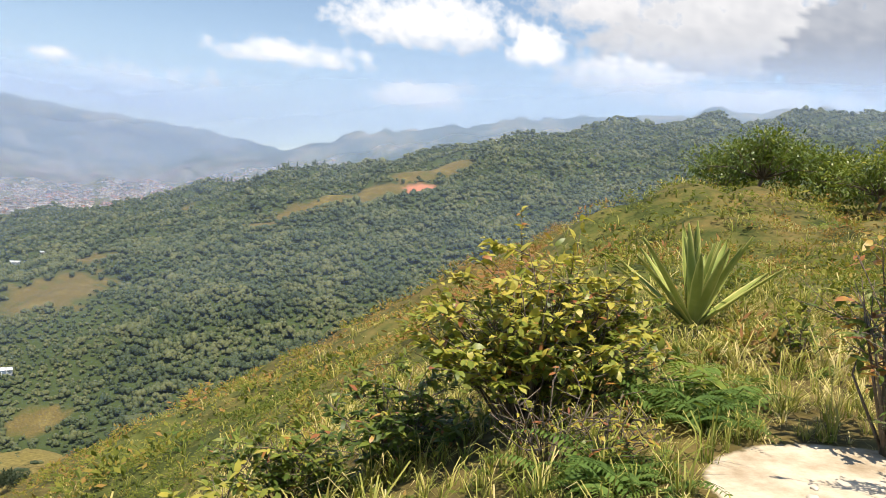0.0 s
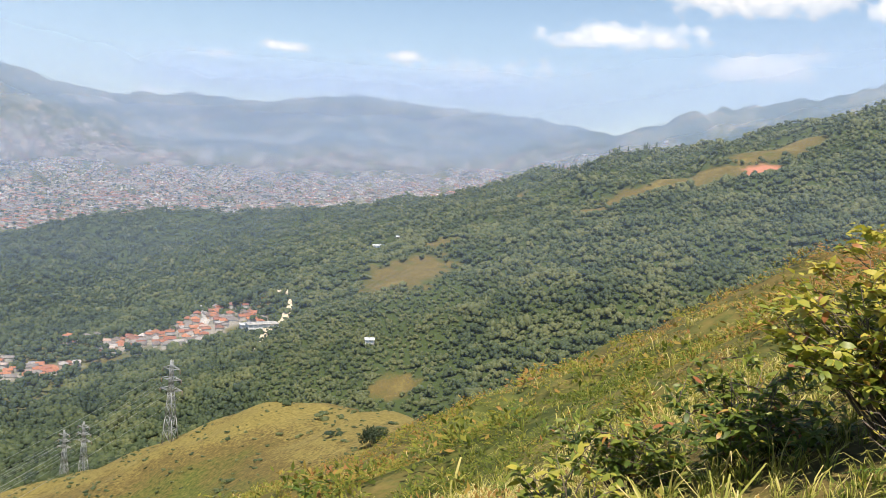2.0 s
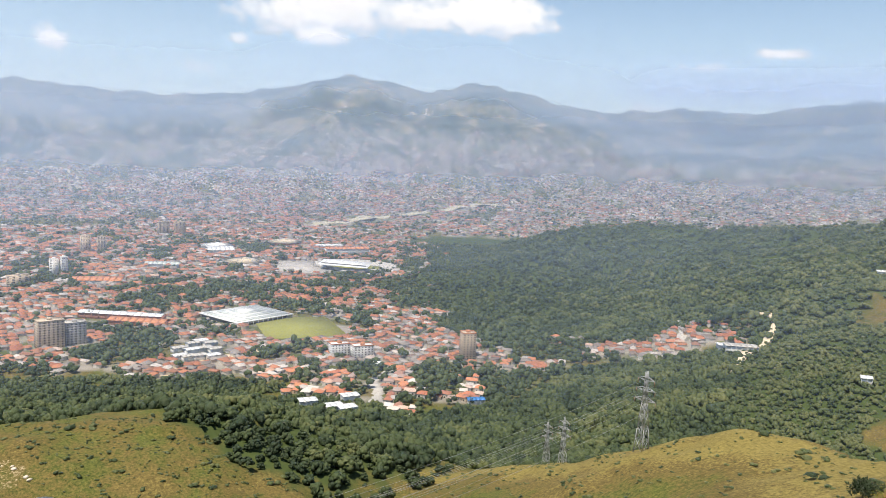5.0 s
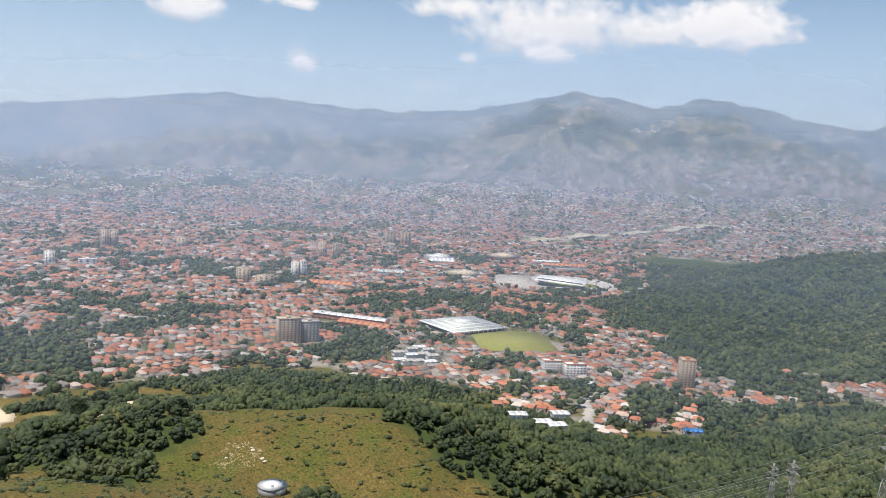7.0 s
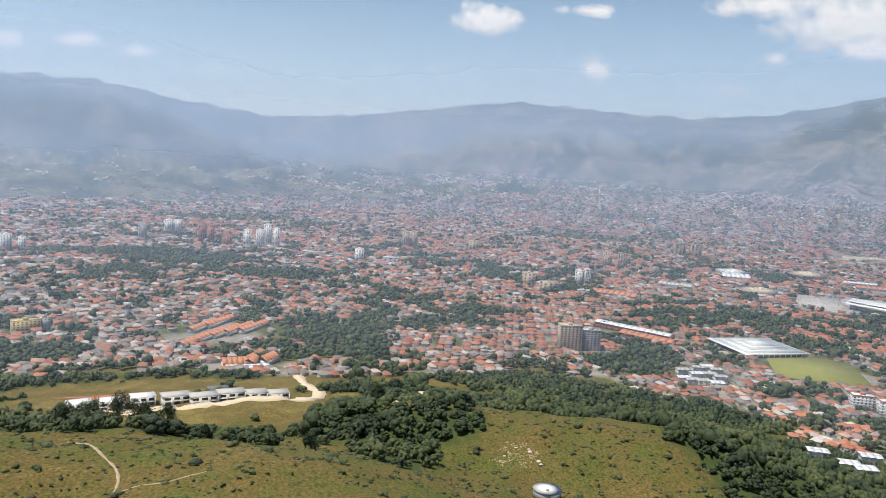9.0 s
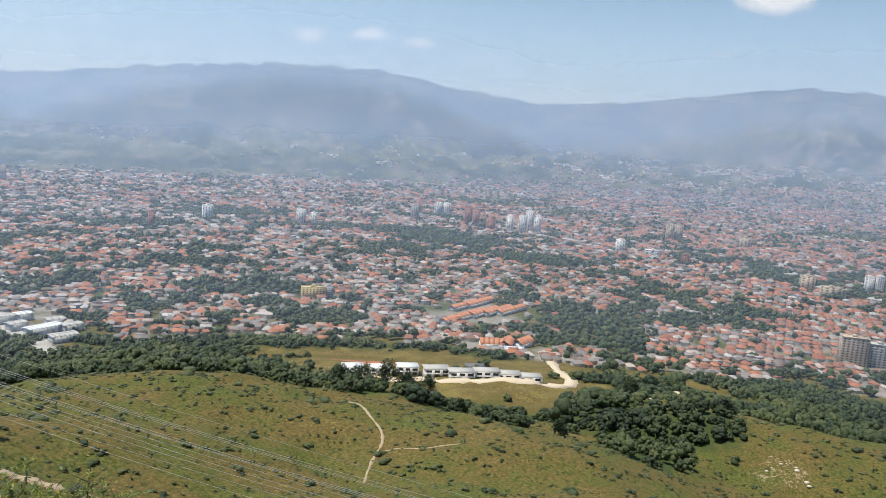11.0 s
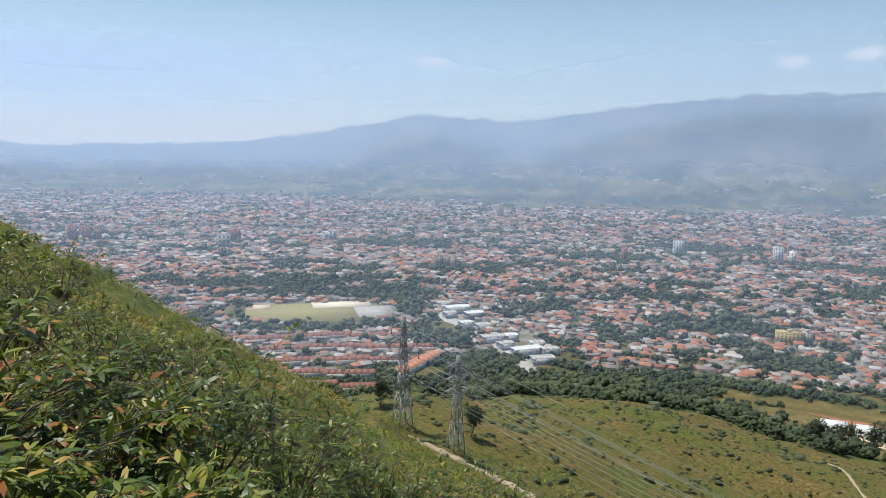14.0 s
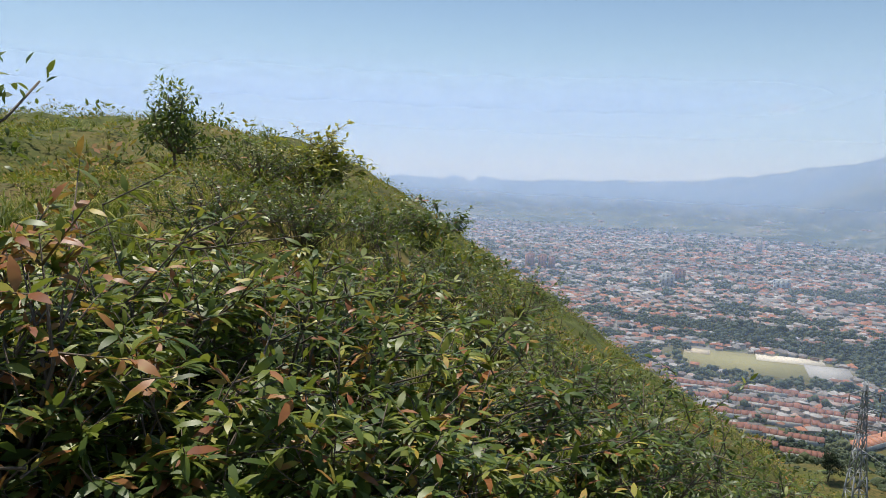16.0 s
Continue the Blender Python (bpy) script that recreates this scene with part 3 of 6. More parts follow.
def jitter_grid(r0, r1, a0, a1, step):
    """Places about one step apart in a sector."""
    rs = np.arange(r0, r1, step)
    out = []
    for r in rs:
        n = max(1, int(radians(a1 - a0) * r / step))
        a = a0 + (np.arange(n) + RNG.uniform(0, 1, n)) * (a1 - a0) / n
        out.append(np.stack([a, r + RNG.uniform(-0.6, 0.6, n) * step], 1))
    out = np.concatenate(out)
    return polar(out[:, 0], out[:, 1])


def build_woods(name, label, r0, r1, a0, a1, step, size, base=0.42):
    x, y = jitter_grid(r0, r1, a0, a1, step)
    k = masks(x, y)
    s = (k["wood"] > RNG.uniform(0.2, 0.9, len(x)))
    x, y, z = x[s], y[s], k["z"][s]
    sc = size * RNG.uniform(0.55, 1.0, len(x)) * np.exp(RNG.normal(0, 0.24, len(x)))
    sc = sc * np.where((k["a"][s] > 22) & (k["a"][s] < 36.5) & (np.hypot(x, y) < 950), 0.66, 1.0)
    pos = np.stack([x, y, z + sc * 0.25], 1)
    tint = base + 0.26 * wobble(x, y, 110, 41) + 0.14 * wobble(x, y, 34, 42) - 0.16 * np.clip((k["a"][s] - 44) / 6, 0, 1) * (base > 0.4) + RNG.normal(0, 0.11, len(x)) + 0.16 * np.clip(1 - np.abs(k["a"][s] - 28) / 9, 0, 1) * (np.hypot(x, y) < 1300) + 0.13 * np.clip((38 - k["a"][s]) / 6, 0, 1)
    sc3, yaw, near = np.stack([sc, sc, sc * RNG.uniform(0.8, 1.3, len(x))], 1), RNG.uniform(0, 6.28, len(x)), np.hypot(x, y) < 430
    far = np.hypot(x, y) > 1250
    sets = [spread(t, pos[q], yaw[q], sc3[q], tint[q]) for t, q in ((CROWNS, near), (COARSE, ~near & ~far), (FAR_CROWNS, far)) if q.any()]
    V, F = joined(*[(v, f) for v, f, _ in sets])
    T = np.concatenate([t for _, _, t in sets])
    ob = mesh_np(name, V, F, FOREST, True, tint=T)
    tagged(ob, label, "woods", kind="stuff")
    return len(x)


build_woods("valley_woods", "dense green forest on the valley's near side", 420, 1250, -16, 64, 7.2, 4.4)
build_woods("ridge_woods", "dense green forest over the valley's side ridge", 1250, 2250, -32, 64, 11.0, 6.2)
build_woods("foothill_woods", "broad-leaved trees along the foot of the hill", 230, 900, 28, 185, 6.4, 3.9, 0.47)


# ---- the town ----
def house_template(kind):
    """A house: a box with eaves and a roof, one metre wide, deep and high, in two parts."""
    w = 0.5
    walls = np.array([(x, y, z) for z in (-0.5, 0.62) for x, y in ((-w, -w), (w, -w), (w, w), (-w, w))])
    e = 0.55
    if kind == "gable":
        roof = np.array([(-e, -e, 0.6), (e, -e, 0.6), (e, e, 0.6), (-e, e, 0.6), (-e, 0, 0.95), (e, 0, 0.95)])
        rf = np.array([(0, 1, 5), (0, 5, 4), (2, 3, 4), (2, 4, 5), (1, 2, 5), (3, 0, 4)])
    elif kind == "hip":
        roof = np.array([(-e, -e, 0.6), (e, -e, 0.6), (e, e, 0.6), (-e, e, 0.6), (-0.2, 0, 0.95), (0.2, 0, 0.95)])
        rf = np.array([(0, 1, 5), (0, 5, 4), (2, 3, 4), (2, 4, 5), (1, 2, 5), (3, 0, 4)])
    else:
        roof = np.array([(-e, -e, 0.6), (e, -e, 0.6), (e, e, 0.72), (-e, e, 0.72), (-e, -e, 0.66), (e, -e, 0.66), (e, e, 0.78), (-e, e, 0.78)])
        rf = np.array([(4, 5, 6), (4, 6, 7), (0, 1, 5), (0, 5, 4), (1, 2, 6), (1, 6, 5), (2, 3, 7), (2, 7, 6), (3, 0, 4), (3, 4, 7)])
    wf = np.array([q for i in range(4) for q in ((i, (i + 1) % 4, (i + 1) % 4 + 4), (i, (i + 1) % 4 + 4, i + 4))])
    return (walls, wf, np.zeros(8)), (roof, rf, np.zeros(len(roof)))


HOUSES = [house_template(k) for k in ("gable", "hip", "shed", "gable")]


def district(x, y):
    """The turn of the streets, the same over a quarter of the town."""
    q = np.floor(x / 330 + 0.4 * np.sin(y / 260)) * 7.13 + np.floor(y / 290 + 0.4 * np.sin(x / 240)) * 3.71
    return np.sin(q * 12.9898) * 0.9, np.abs(np.sin(q * 4.17))


def town_places(r0, r1, step):
    n = int(2 * r1 / step)
    gx, gy = np.meshgrid((np.arange(n) - n / 2) * step, (np.arange(n) - n / 2) * step)
    gx, gy = gx.ravel(), gy.ravel()
    r = np.hypot(gx, gy)
    a = np.degrees(np.arctan2(-gx, gy))
    a = np.where(a < -95, a + 360, a)
    s = (r > r0) & (r < r1) & (a > 6) & (a < 205)
    return gx[s], gy[s]


OWN = []  # houses that stand as things of their own


def build_town(r0, r1, step, lo, hi, name):
    x, y = town_places(r0, r1, step)
    turn, tone = district(x, y)
    x, y = x + RNG.normal(0, step * 0.1, len(x)), y + RNG.normal(0, step * 0.1, len(x))
    k = masks(x, y)
    # streets between every third row
    c, s_ = np.cos(turn), np.sin(turn)
    u, v = x * c + y * s_, -x * s_ + y * c
    street = (np.mod(u, step * 7) < step * 0.8) | (np.mod(v, step * 3) < step * 0.7)
    keep = (k["town"] * (1 - k["park"]) * (1 - k["clear"]) > RNG.uniform(0.1, 0.9, len(x))) & ~street
    x, y, z, turn, tone = x[keep], y[keep], k["z"][keep], turn[keep], tone[keep]
    n = len(x)
    sc = np.stack([step * RNG.uniform(0.75, 1.15, n), step * RNG.uniform(0.6, 0.95, n), RNG.uniform(lo, hi, n)], 1)
    yaw = turn + RNG.integers(0, 2, n) * math.pi / 2 + RNG.normal(0, 0.05, n)
    pos = np.stack([x, y, z], 1)
    az = np.degrees(np.arctan2(-x, y)) % 360
    grey = np.interp(az, (50, 60, 75, 95, 110, 140, 160), (0.45, 0.3, 0.3, 0.3, 0.5, 0.62, 0.6)) + 0.35 * (tone - 0.5)
    tint = np.where(RNG.uniform(0, 1, n) < grey, RNG.uniform(0.66, 1.0, n), RNG.uniform(0, 0.62, n))
    wt = RNG.uniform(0, 1, n)
    which = RNG.integers(0, len(HOUSES), n)
    far = ~((az > 50) & (az < 71) & (np.hypot(x, y) < 905)) if r0 < 1000 else np.ones(n, bool)
    for q in np.where(~far)[0]:
        OWN.append((x[q], y[q], z[q], yaw[q], *sc[q]))
    for part_i, (pname, mat) in enumerate((("walls", WALL), ("roofs", ROOF))):
        Vs, Fs, Ts, off = [], [], [], 0
        for h in range(len(HOUSES)):
            q = (which == h) & far
            V, F, T = spread([HOUSES[h][part_i]], pos[q], yaw[q], sc[q], wt[q] if part_i == 0 else tint[q])
            Vs.append(V), Fs.append(F + off), Ts.append(T)
            off += len(V)
        ob = mesh_np(name + "_" + pname, np.concatenate(Vs), np.concatenate(Fs), mat, False, tint=np.concatenate(Ts))
        tagged(ob, "crowded low houses of a valley town with tiled roofs", "houses", kind="stuff")
    return n


build_town(700, 1500, 10.8, 5.0, 8, "near_town")
build_town(1500, 2400, 13.5, 5, 10, "middle_town")
build_town(2400, 4200, 17, 5, 10, "far_town")


def slope_settlements():
    """Small pale houses in clusters over the far slopes."""
    x, y = jitter_grid(2950, 4500, 22, 172, 14)
    k = masks(x, y)
    c = 1.0 * wobble(x, y, 520, 81) + 0.7 * wobble(x, y, 150, 82) - 0.5 + np.interp(k["a"], (40, 62, 98, 110, 150), (-0.2, 0.15, 0.0, -0.8, -1.1)) - np.clip((k["z"] - 60) / 200, -0.4, 1.2)
    s = (c > RNG.uniform(-0.1, 0.9, len(x))) & (k["z"] > -190)
    x, y, z = x[s], y[s], k["z"][s]
    n = len(x)
    V, F, T = spread([(*box(-0.5, 0.5, -0.5, 0.5, -0.6, 1.0), np.zeros(8))], np.stack([x, y, z], 1), RNG.uniform(0, 6.28, n), np.stack([RNG.uniform(5, 11, n), RNG.uniform(5, 8, n), RNG.uniform(3.5, 6.5, n)], 1), RNG.uniform(0, 1, n))
    tagged(mesh_np("slope_houses", V, F, WALL, False, tint=T), "scattered pale houses on the far mountain slopes", "houses", kind="stuff")


def town_trees():
    x, y = jitter_grid(740, 3800, 34, 190, 21)
    k = masks(x, y)
    s = (k["town"] > 0.3) & (k["clear"] < 0.5) & (((k["park"] > 0.4) & (np.hypot(x, y) > 2050)) | (RNG.uniform(0, 1, len(x)) < 0.3))
    x, y, z = x[s], y[s], k["z"][s]
    sc = RNG.uniform(3.5, 8.5, len(x))
    V, F, T = spread(SMALL_CROWNS, np.stack([x, y, z + sc * 0.3], 1), RNG.uniform(0, 6, len(x)), sc, RNG.normal(0.3, 0.12, len(x)))
    tagged(mesh_np("town_trees", V, F, FOREST, False, tint=T), "dark green trees among the houses", "woods", kind="stuff")


town_trees()


def groves():
    """Closed stands of trees between the quarters of the town."""
    x, y = jitter_grid(740, 2100, 34, 185, 9.0)
    k = masks(x, y)
    s = (k["town"] > 0.3) & (k["park"] > 0.45) & (k["clear"] < 0.5)
    x, y, z = x[s], y[s], k["z"][s]
    sc = 5.0 * np.exp(RNG.normal(0, 0.25, len(x)))
    V, F, T = spread(FAR_CROWNS, np.stack([x, y, z + sc * 0.4], 1), RNG.uniform(0, 6, len(x)), sc, RNG.normal(0.27, 0.12, len(x)))
    tagged(mesh_np("town_groves", V, F, FOREST, True, tint=T), "dense groves of dark green trees in the town", "woods", kind="stuff")


groves()


# ---- things: helpers ----
def beam(p, q, w, w2=None, sides=4):
    """A straight bar from p to q."""
    p, q = np.array(p, float), np.array(q, float)
    d = (q - p) / (np.linalg.norm(q - p) + 1e-9)
    s = np.cross(d, (0, 0, 1) if abs(d[2]) < 0.9 else (1, 0, 0))
    s /= np.linalg.norm(s)
    t = np.cross(d, s)
    w2 = w if w2 is None else w2
    an = np.arange(sides) * 2 * math.pi / sides + math.pi / 4
    ring = np.cos(an)[:, None] * s + np.sin(an)[:, None] * t
    V = np.concatenate([p + ring * w * 0.7, q + ring * w2 * 0.7])
    F = [(i, (i + 1) % sides, (i + 1) % sides + sides) for i in range(sides)] + [(i, (i + 1) % sides + sides, i + sides) for i in range(sides)]
    F += [(0, i + 1, i) for i in range(1, sides - 1)] + [(sides, sides + i, sides + i + 1) for i in range(1, sides - 1)]
    return V, np.array(F)


def tube(points, r0, r1, sides=5):
    """A bent tapered bar through points, closed at its ends."""
    P = np.array([p[:] for p in points], float)
    n = len(P)
    T = np.gradient(P, axis=0)
    T /= np.linalg.norm(T, axis=1)[:, None] + 1e-9
    ref = np.where(np.abs(T[:, 2:]) < 0.9, np.array([[0, 0, 1.0]]), np.array([[1.0, 0, 0]]))
    ref = np.repeat(ref[:1], n, 0)
    S = np.cross(T, ref)
    S /= np.linalg.norm(S, axis=1)[:, None] + 1e-9
    U = np.cross(T, S)
    an = np.arange(sides) * 2 * math.pi / sides
    R = np.linspace(r0, r1, n)[:, None, None]
    V = (P[:, None] + R * (np.cos(an)[None, :, None] * S[:, None] + np.sin(an)[None, :, None] * U[:, None])).reshape(-1, 3)
    F = []
    for i in range(n - 1):
        for j in range(sides):
            q, w = i * sides + j, i * sides + (j + 1) % sides
            F += [(q, w, w + sides), (q, w + sides, q + sides)]
    F += [(0, j + 1, j) for j in range(1, sides - 1)] + [((n - 1) * sides, (n - 1) * sides + j, (n - 1) * sides + j + 1) for j in range(1, sides - 1)]
    return V, np.array(F)


def box(x0, x1, y0, y1, z0, z1):
    V = np.array([(x, y, z) for z in (z0, z1) for x, y in ((x0, y0), (x1, y0), (x1, y1), (x0, y1))], float)
    F = np.array([(0, 2, 1), (0, 3, 2), (4, 5, 6), (4, 6, 7)] + [q for i in range(4) for q in ((i, (i + 1) % 4, (i + 1) % 4 + 4), (i, (i + 1) % 4 + 4, i + 4))])
    return V, F


def part(name, arr, mat, parent, label="", tint=None, smooth=False):
    V, F = arr
    ob = mesh_np(name, V, F, mat, smooth, **({} if tint is None else {"tint": tint}))
    ob.parent = parent
    if label:
        tagged(ob, label)
    return ob


def same(name, mesh, parent, loc, rz=0.0):
    """Another part on the same mesh."""
    ob = new(name, mesh)
    ob.parent = parent
    ob.location, ob.rotation_euler = loc, (0, 0, rz)
    return ob


def spot(a, r, dz=0.0):
    x, y = polar(a, r)
    return float(x), float(y), float(land(np.array([x]), np.array([y]))[0]) + dz


def thing(name, a, r, turn, label, category, group="", dz=0.0):
    """An Empty on the ground; turn is counted from facing the camera."""
    ob = new(name)
    x, y, z = spot(a, r, dz)
    ob.location, ob.rotation_euler = (x, y, z), (0, 0, radians(a + turn))
    return tagged(ob, label, category, group)


# ---- near plants ----
def m_plant(name, stops, rough=0.45, glow=0.35, spec=0.16):
    """Thin leaves: they shine a little and let some light through."""
    m = Mat(name)
    n = m.noise(9.0, 3)
    k = m.math("ADD", m.attr("tint"), m.math("MULTIPLY", m.math("SUBTRACT", n, 0.5), 0.25))
    c = m.ramp(k, *stops)
    b, t, mx = m.node("ShaderNodeBsdfPrincipled"), m.node("ShaderNodeBsdfTranslucent"), m.node("ShaderNodeMixShader")
    m.put(b.inputs["Base Color"], c)
    m.put(b.inputs["Roughness"], rough)
    m.put(b.inputs["Specular IOR Level"], spec)
    m.put(t.inputs["Color"], m.mix(0.5, c, (0.25, 0.3, 0.03)))
    m.put(mx.inputs[0], glow)
    m.put(mx.inputs[1], b.outputs[0])
    m.put(mx.inputs[2], t.outputs[0])
    m.put(m.out.inputs[0], mx.outputs[0])
    return m.m


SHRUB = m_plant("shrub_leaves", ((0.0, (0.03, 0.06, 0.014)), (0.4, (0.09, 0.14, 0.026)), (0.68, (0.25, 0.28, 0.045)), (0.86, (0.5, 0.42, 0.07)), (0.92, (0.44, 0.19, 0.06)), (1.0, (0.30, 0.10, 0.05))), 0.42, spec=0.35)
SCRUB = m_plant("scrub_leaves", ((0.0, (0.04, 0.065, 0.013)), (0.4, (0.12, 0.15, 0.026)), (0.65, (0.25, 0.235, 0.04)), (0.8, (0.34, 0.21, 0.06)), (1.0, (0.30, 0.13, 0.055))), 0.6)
GRASS = m_plant("grass_blades", ((0.0, (0.07, 0.10, 0.02)), (0.35, (0.21, 0.24, 0.045)), (0.7, (0.46, 0.41, 0.12)), (1.0, (0.66, 0.54, 0.27))), 0.6, 0.3)
FERN = m_plant("fern_fronds", ((0.0, (0.05, 0.10, 0.025)), (0.5, (0.14, 0.23, 0.05)), (0.9, (0.3, 0.33, 0.06)), (1.0, (0.36, 0.2, 0.08))), 0.6, 0.4)
AGAVE = m_plant("agave_leaves", ((0.0, (0.08, 0.12, 0.03)), (0.5, (0.24, 0.29, 0.07)), (1.0, (0.62, 0.57, 0.2))), 0.5, 0.1)
TWIG = m_plain("twigs", (0.07, 0.05, 0.035), (0.20, 0.16, 0.12), 0.85, 20)


def leaves_at(P, D, L, width, g, simple=False):
    """Folded pointed leaves at P, pointing along D, of length L."""
    n = len(P)
    D = D / (np.linalg.norm(D, axis=1)[:, None] + 1e-9)
    U = np.array([0, 0, 1.0]) + g.normal(0, 0.35, (n, 3))
    S = np.cross(D, U)
    S /= np.linalg.norm(S, axis=1)[:, None] + 1e-9
    N = np.cross(S, D)
    L = L[:, None]
    W = L * width
    a = P
    m1 = P + D * L * 0.3 - N * L * 0.03
    m2 = P + D * L * 0.68 - N * L * 0.06
    if simple:
        V = np.stack([a, (m1 + m2) / 2 + S * W * 0.45, P + D * L - N * L * 0.1, (m1 + m2) / 2 - S * W * 0.45], 1)
        F = (np.array([(0, 1, 2), (0, 2, 3)])[None] + (np.arange(n) * 4)[:, None, None]).reshape(-1, 3)
        return V.reshape(-1, 3), F
    V = np.stack([a, m1 + S * W * 0.42 + N * W * 0.16, m1 - S * W * 0.42 + N * W * 0.16, m2 + S * W * 0.36 + N * W * 0.1, m2 - S * W * 0.36 + N * W * 0.1, P + D * L - N * L * 0.16], 1)
    f = np.array([(0, 1, 2), (1, 3, 2), (2, 3, 4), (3, 5, 4)])
    F = (f[None] + (np.arange(n) * 6)[:, None, None]).reshape(-1, 3)
    return V.reshape(-1, 3), F


def shrub(a, r, height, width, stems, per, leaf, label, seed, mat=None, tone=0.4, category="shrub", group="", red=0.06, name="shrub", slim=0.4, dz=0.0):
    """A shrub of many forked stems with leaves round its twigs."""
    g = np.random.default_rng(seed)
    ob = thing(name, a, r, 0, label, category, group, dz)
    wood, P, D = [], [], []
    for i in range(stems):
        th = g.uniform(0, 6.28)
        out = math.sqrt(g.uniform(0.02, 1)) * width / 2
        top = height * (1 - 0.55 * (out / (width / 2)) ** 2) * g.uniform(0.7, 1.08)
        base = np.array([g.normal(0, 0.12) * width * 0.3, g.normal(0, 0.12) * width * 0.3, -0.05])
        tip = np.array([math.cos(th) * out, math.sin(th) * out, top])
        mid = base + (tip - base) * 0.5 + np.array([0, 0, 0.12 * height]) + g.normal(0, 0.05, 3) * height
        wood.append(tube([base, mid, tip], 0.006 * height + 0.003, 0.002, 4))
        for j in range(4):
            u = g.uniform(0.35, 1.0)
            s0 = (1 - u) ** 2 * base + 2 * u * (1 - u) * mid + u * u * tip
            d = (tip - base) / np.linalg.norm(tip - base) * 0.5 + g.normal(0, 0.6, 3)
            d[2] = abs(d[2]) * 0.7
            e = s0 + d * g.uniform(0.12, 0.3) * min(height, 1.6)
            wood.append(tube([s0, e], 0.006, 0.002, 3))
            for u2 in g.uniform(0.1, 1.05, per):
                P.append(s0 + (e - s0) * u2)
                dd = (e - s0) / (np.linalg.norm(e - s0) + 1e-6) * 0.7 + g.normal(0, 0.75, 3)
                dd[2] = dd[2] * 0.45 - 0.05
                D.append(dd)
    P, D = np.array(P), np.array(D)
    L = leaf * g.uniform(0.55, 1.25, len(P))
    V, F = leaves_at(P, D, L, slim, g)
    # shade inside the shrub is put into the tint: low leaves darker, top ones lighter
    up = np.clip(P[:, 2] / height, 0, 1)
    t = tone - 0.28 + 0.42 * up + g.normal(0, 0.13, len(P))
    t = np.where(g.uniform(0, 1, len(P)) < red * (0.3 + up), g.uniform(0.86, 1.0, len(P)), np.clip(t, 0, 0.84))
    part("stem_tangle", joined(*wood), TWIG, ob)
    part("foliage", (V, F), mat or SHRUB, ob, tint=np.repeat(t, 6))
    return ob


def blade_template(seed, n, h, lean, wide):
    g = np.random.default_rng(seed)
    Vs, Fs, Ts = [], [], []
    for i in range(n):
        th, k, hh = g.uniform(0, 6.28), g.uniform(0.2, 1) * lean, h * g.uniform(0.5, 1.1)
        d, s = np.array([math.cos(th), math.sin(th), 0]), np.array([-math.sin(th), math.cos(th), 0])
        o = g.normal(0, 0.06, 3) * (1, 1, 0) * h
        pts = [o, o + d * k * hh * 0.25 + np.array([0, 0, hh * 0.55]), o + d * k * hh * 0.7 + np.array([0, 0, hh * (0.95 - 0.2 * k)]), o + d * k * hh * 1.15 + np.array([0, 0, hh * (1.05 - 0.55 * k)])]
        w = wide * g.uniform(0.6, 1.2)
        V = np.array([pts[0] - s * w, pts[0] + s * w, pts[1] - s * w, pts[1] + s * w, pts[2] - s * w * 0.7, pts[2] + s * w * 0.7, pts[3]])
        F = np.array([(0, 1, 3), (0, 3, 2), (2, 3, 5), (2, 5, 4), (4, 5, 6)])
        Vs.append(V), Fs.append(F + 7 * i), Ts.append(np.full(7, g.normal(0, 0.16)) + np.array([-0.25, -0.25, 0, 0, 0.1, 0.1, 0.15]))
    return np.concatenate(Vs), np.concatenate(Fs), np.concatenate(Ts)


def clump_template(seed, n, leaf, slim=0.45, simple=True):
    """A low leafy clump, one metre across."""
    g = np.random.default_rng(seed)
    d = g.normal(0, 1, (n, 3))
    d[:, 2] = np.abs(d[:, 2])
    d /= np.linalg.norm(d, axis=1)[:, None]
    P = d * g.uniform(0.3, 0.55, n)[:, None] * (1, 1, 1.1)
    V, F = leaves_at(P, (d + g.normal(0, 0.6, (n, 3))) * (1, 1, 0.5) + (0, 0, 0.1), leaf * g.uniform(0.6, 1.3, n), slim, g, simple)
    # upper leaves tinted lighter and lower ones darker, imitating overhead light
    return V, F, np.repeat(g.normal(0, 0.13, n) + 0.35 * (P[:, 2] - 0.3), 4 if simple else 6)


def fern_template(seed, fronds=9, length=1.0, pairs=12):
    g = np.random.default_rng(seed)
    P, D, L = [], [], []
    for i in range(fronds):
        th, ln = g.uniform(0, 6.28), length * g.uniform(0.6, 1.1)
        d, s = np.array([math.cos(th), math.sin(th), 0]), np.array([-math.sin(th), math.cos(th), 0])
        arch = g.uniform(0.5, 0.9)
        for j in range(1, pairs + 1):
            u = j / pairs
            p = d * ln * u + np.array([0, 0, ln * (arch * u * 1.25 - 0.75 * u * u)])
            for side in (-1, 1):
                P.append(p), D.append(s * side + d * 0.35 + np.array([0, 0, -0.15])), L.append(ln * 0.23 * (1.1 - u))
    P, D, L = np.array(P), np.array(D), np.array(L)
    V, F = leaves_at(P, D, L, 0.28, g, True)
    return V, F, np.repeat(g.normal(0, 0.06, len(P)) + np.repeat(g.normal(0, 0.12, fronds), 2 * pairs), 4)


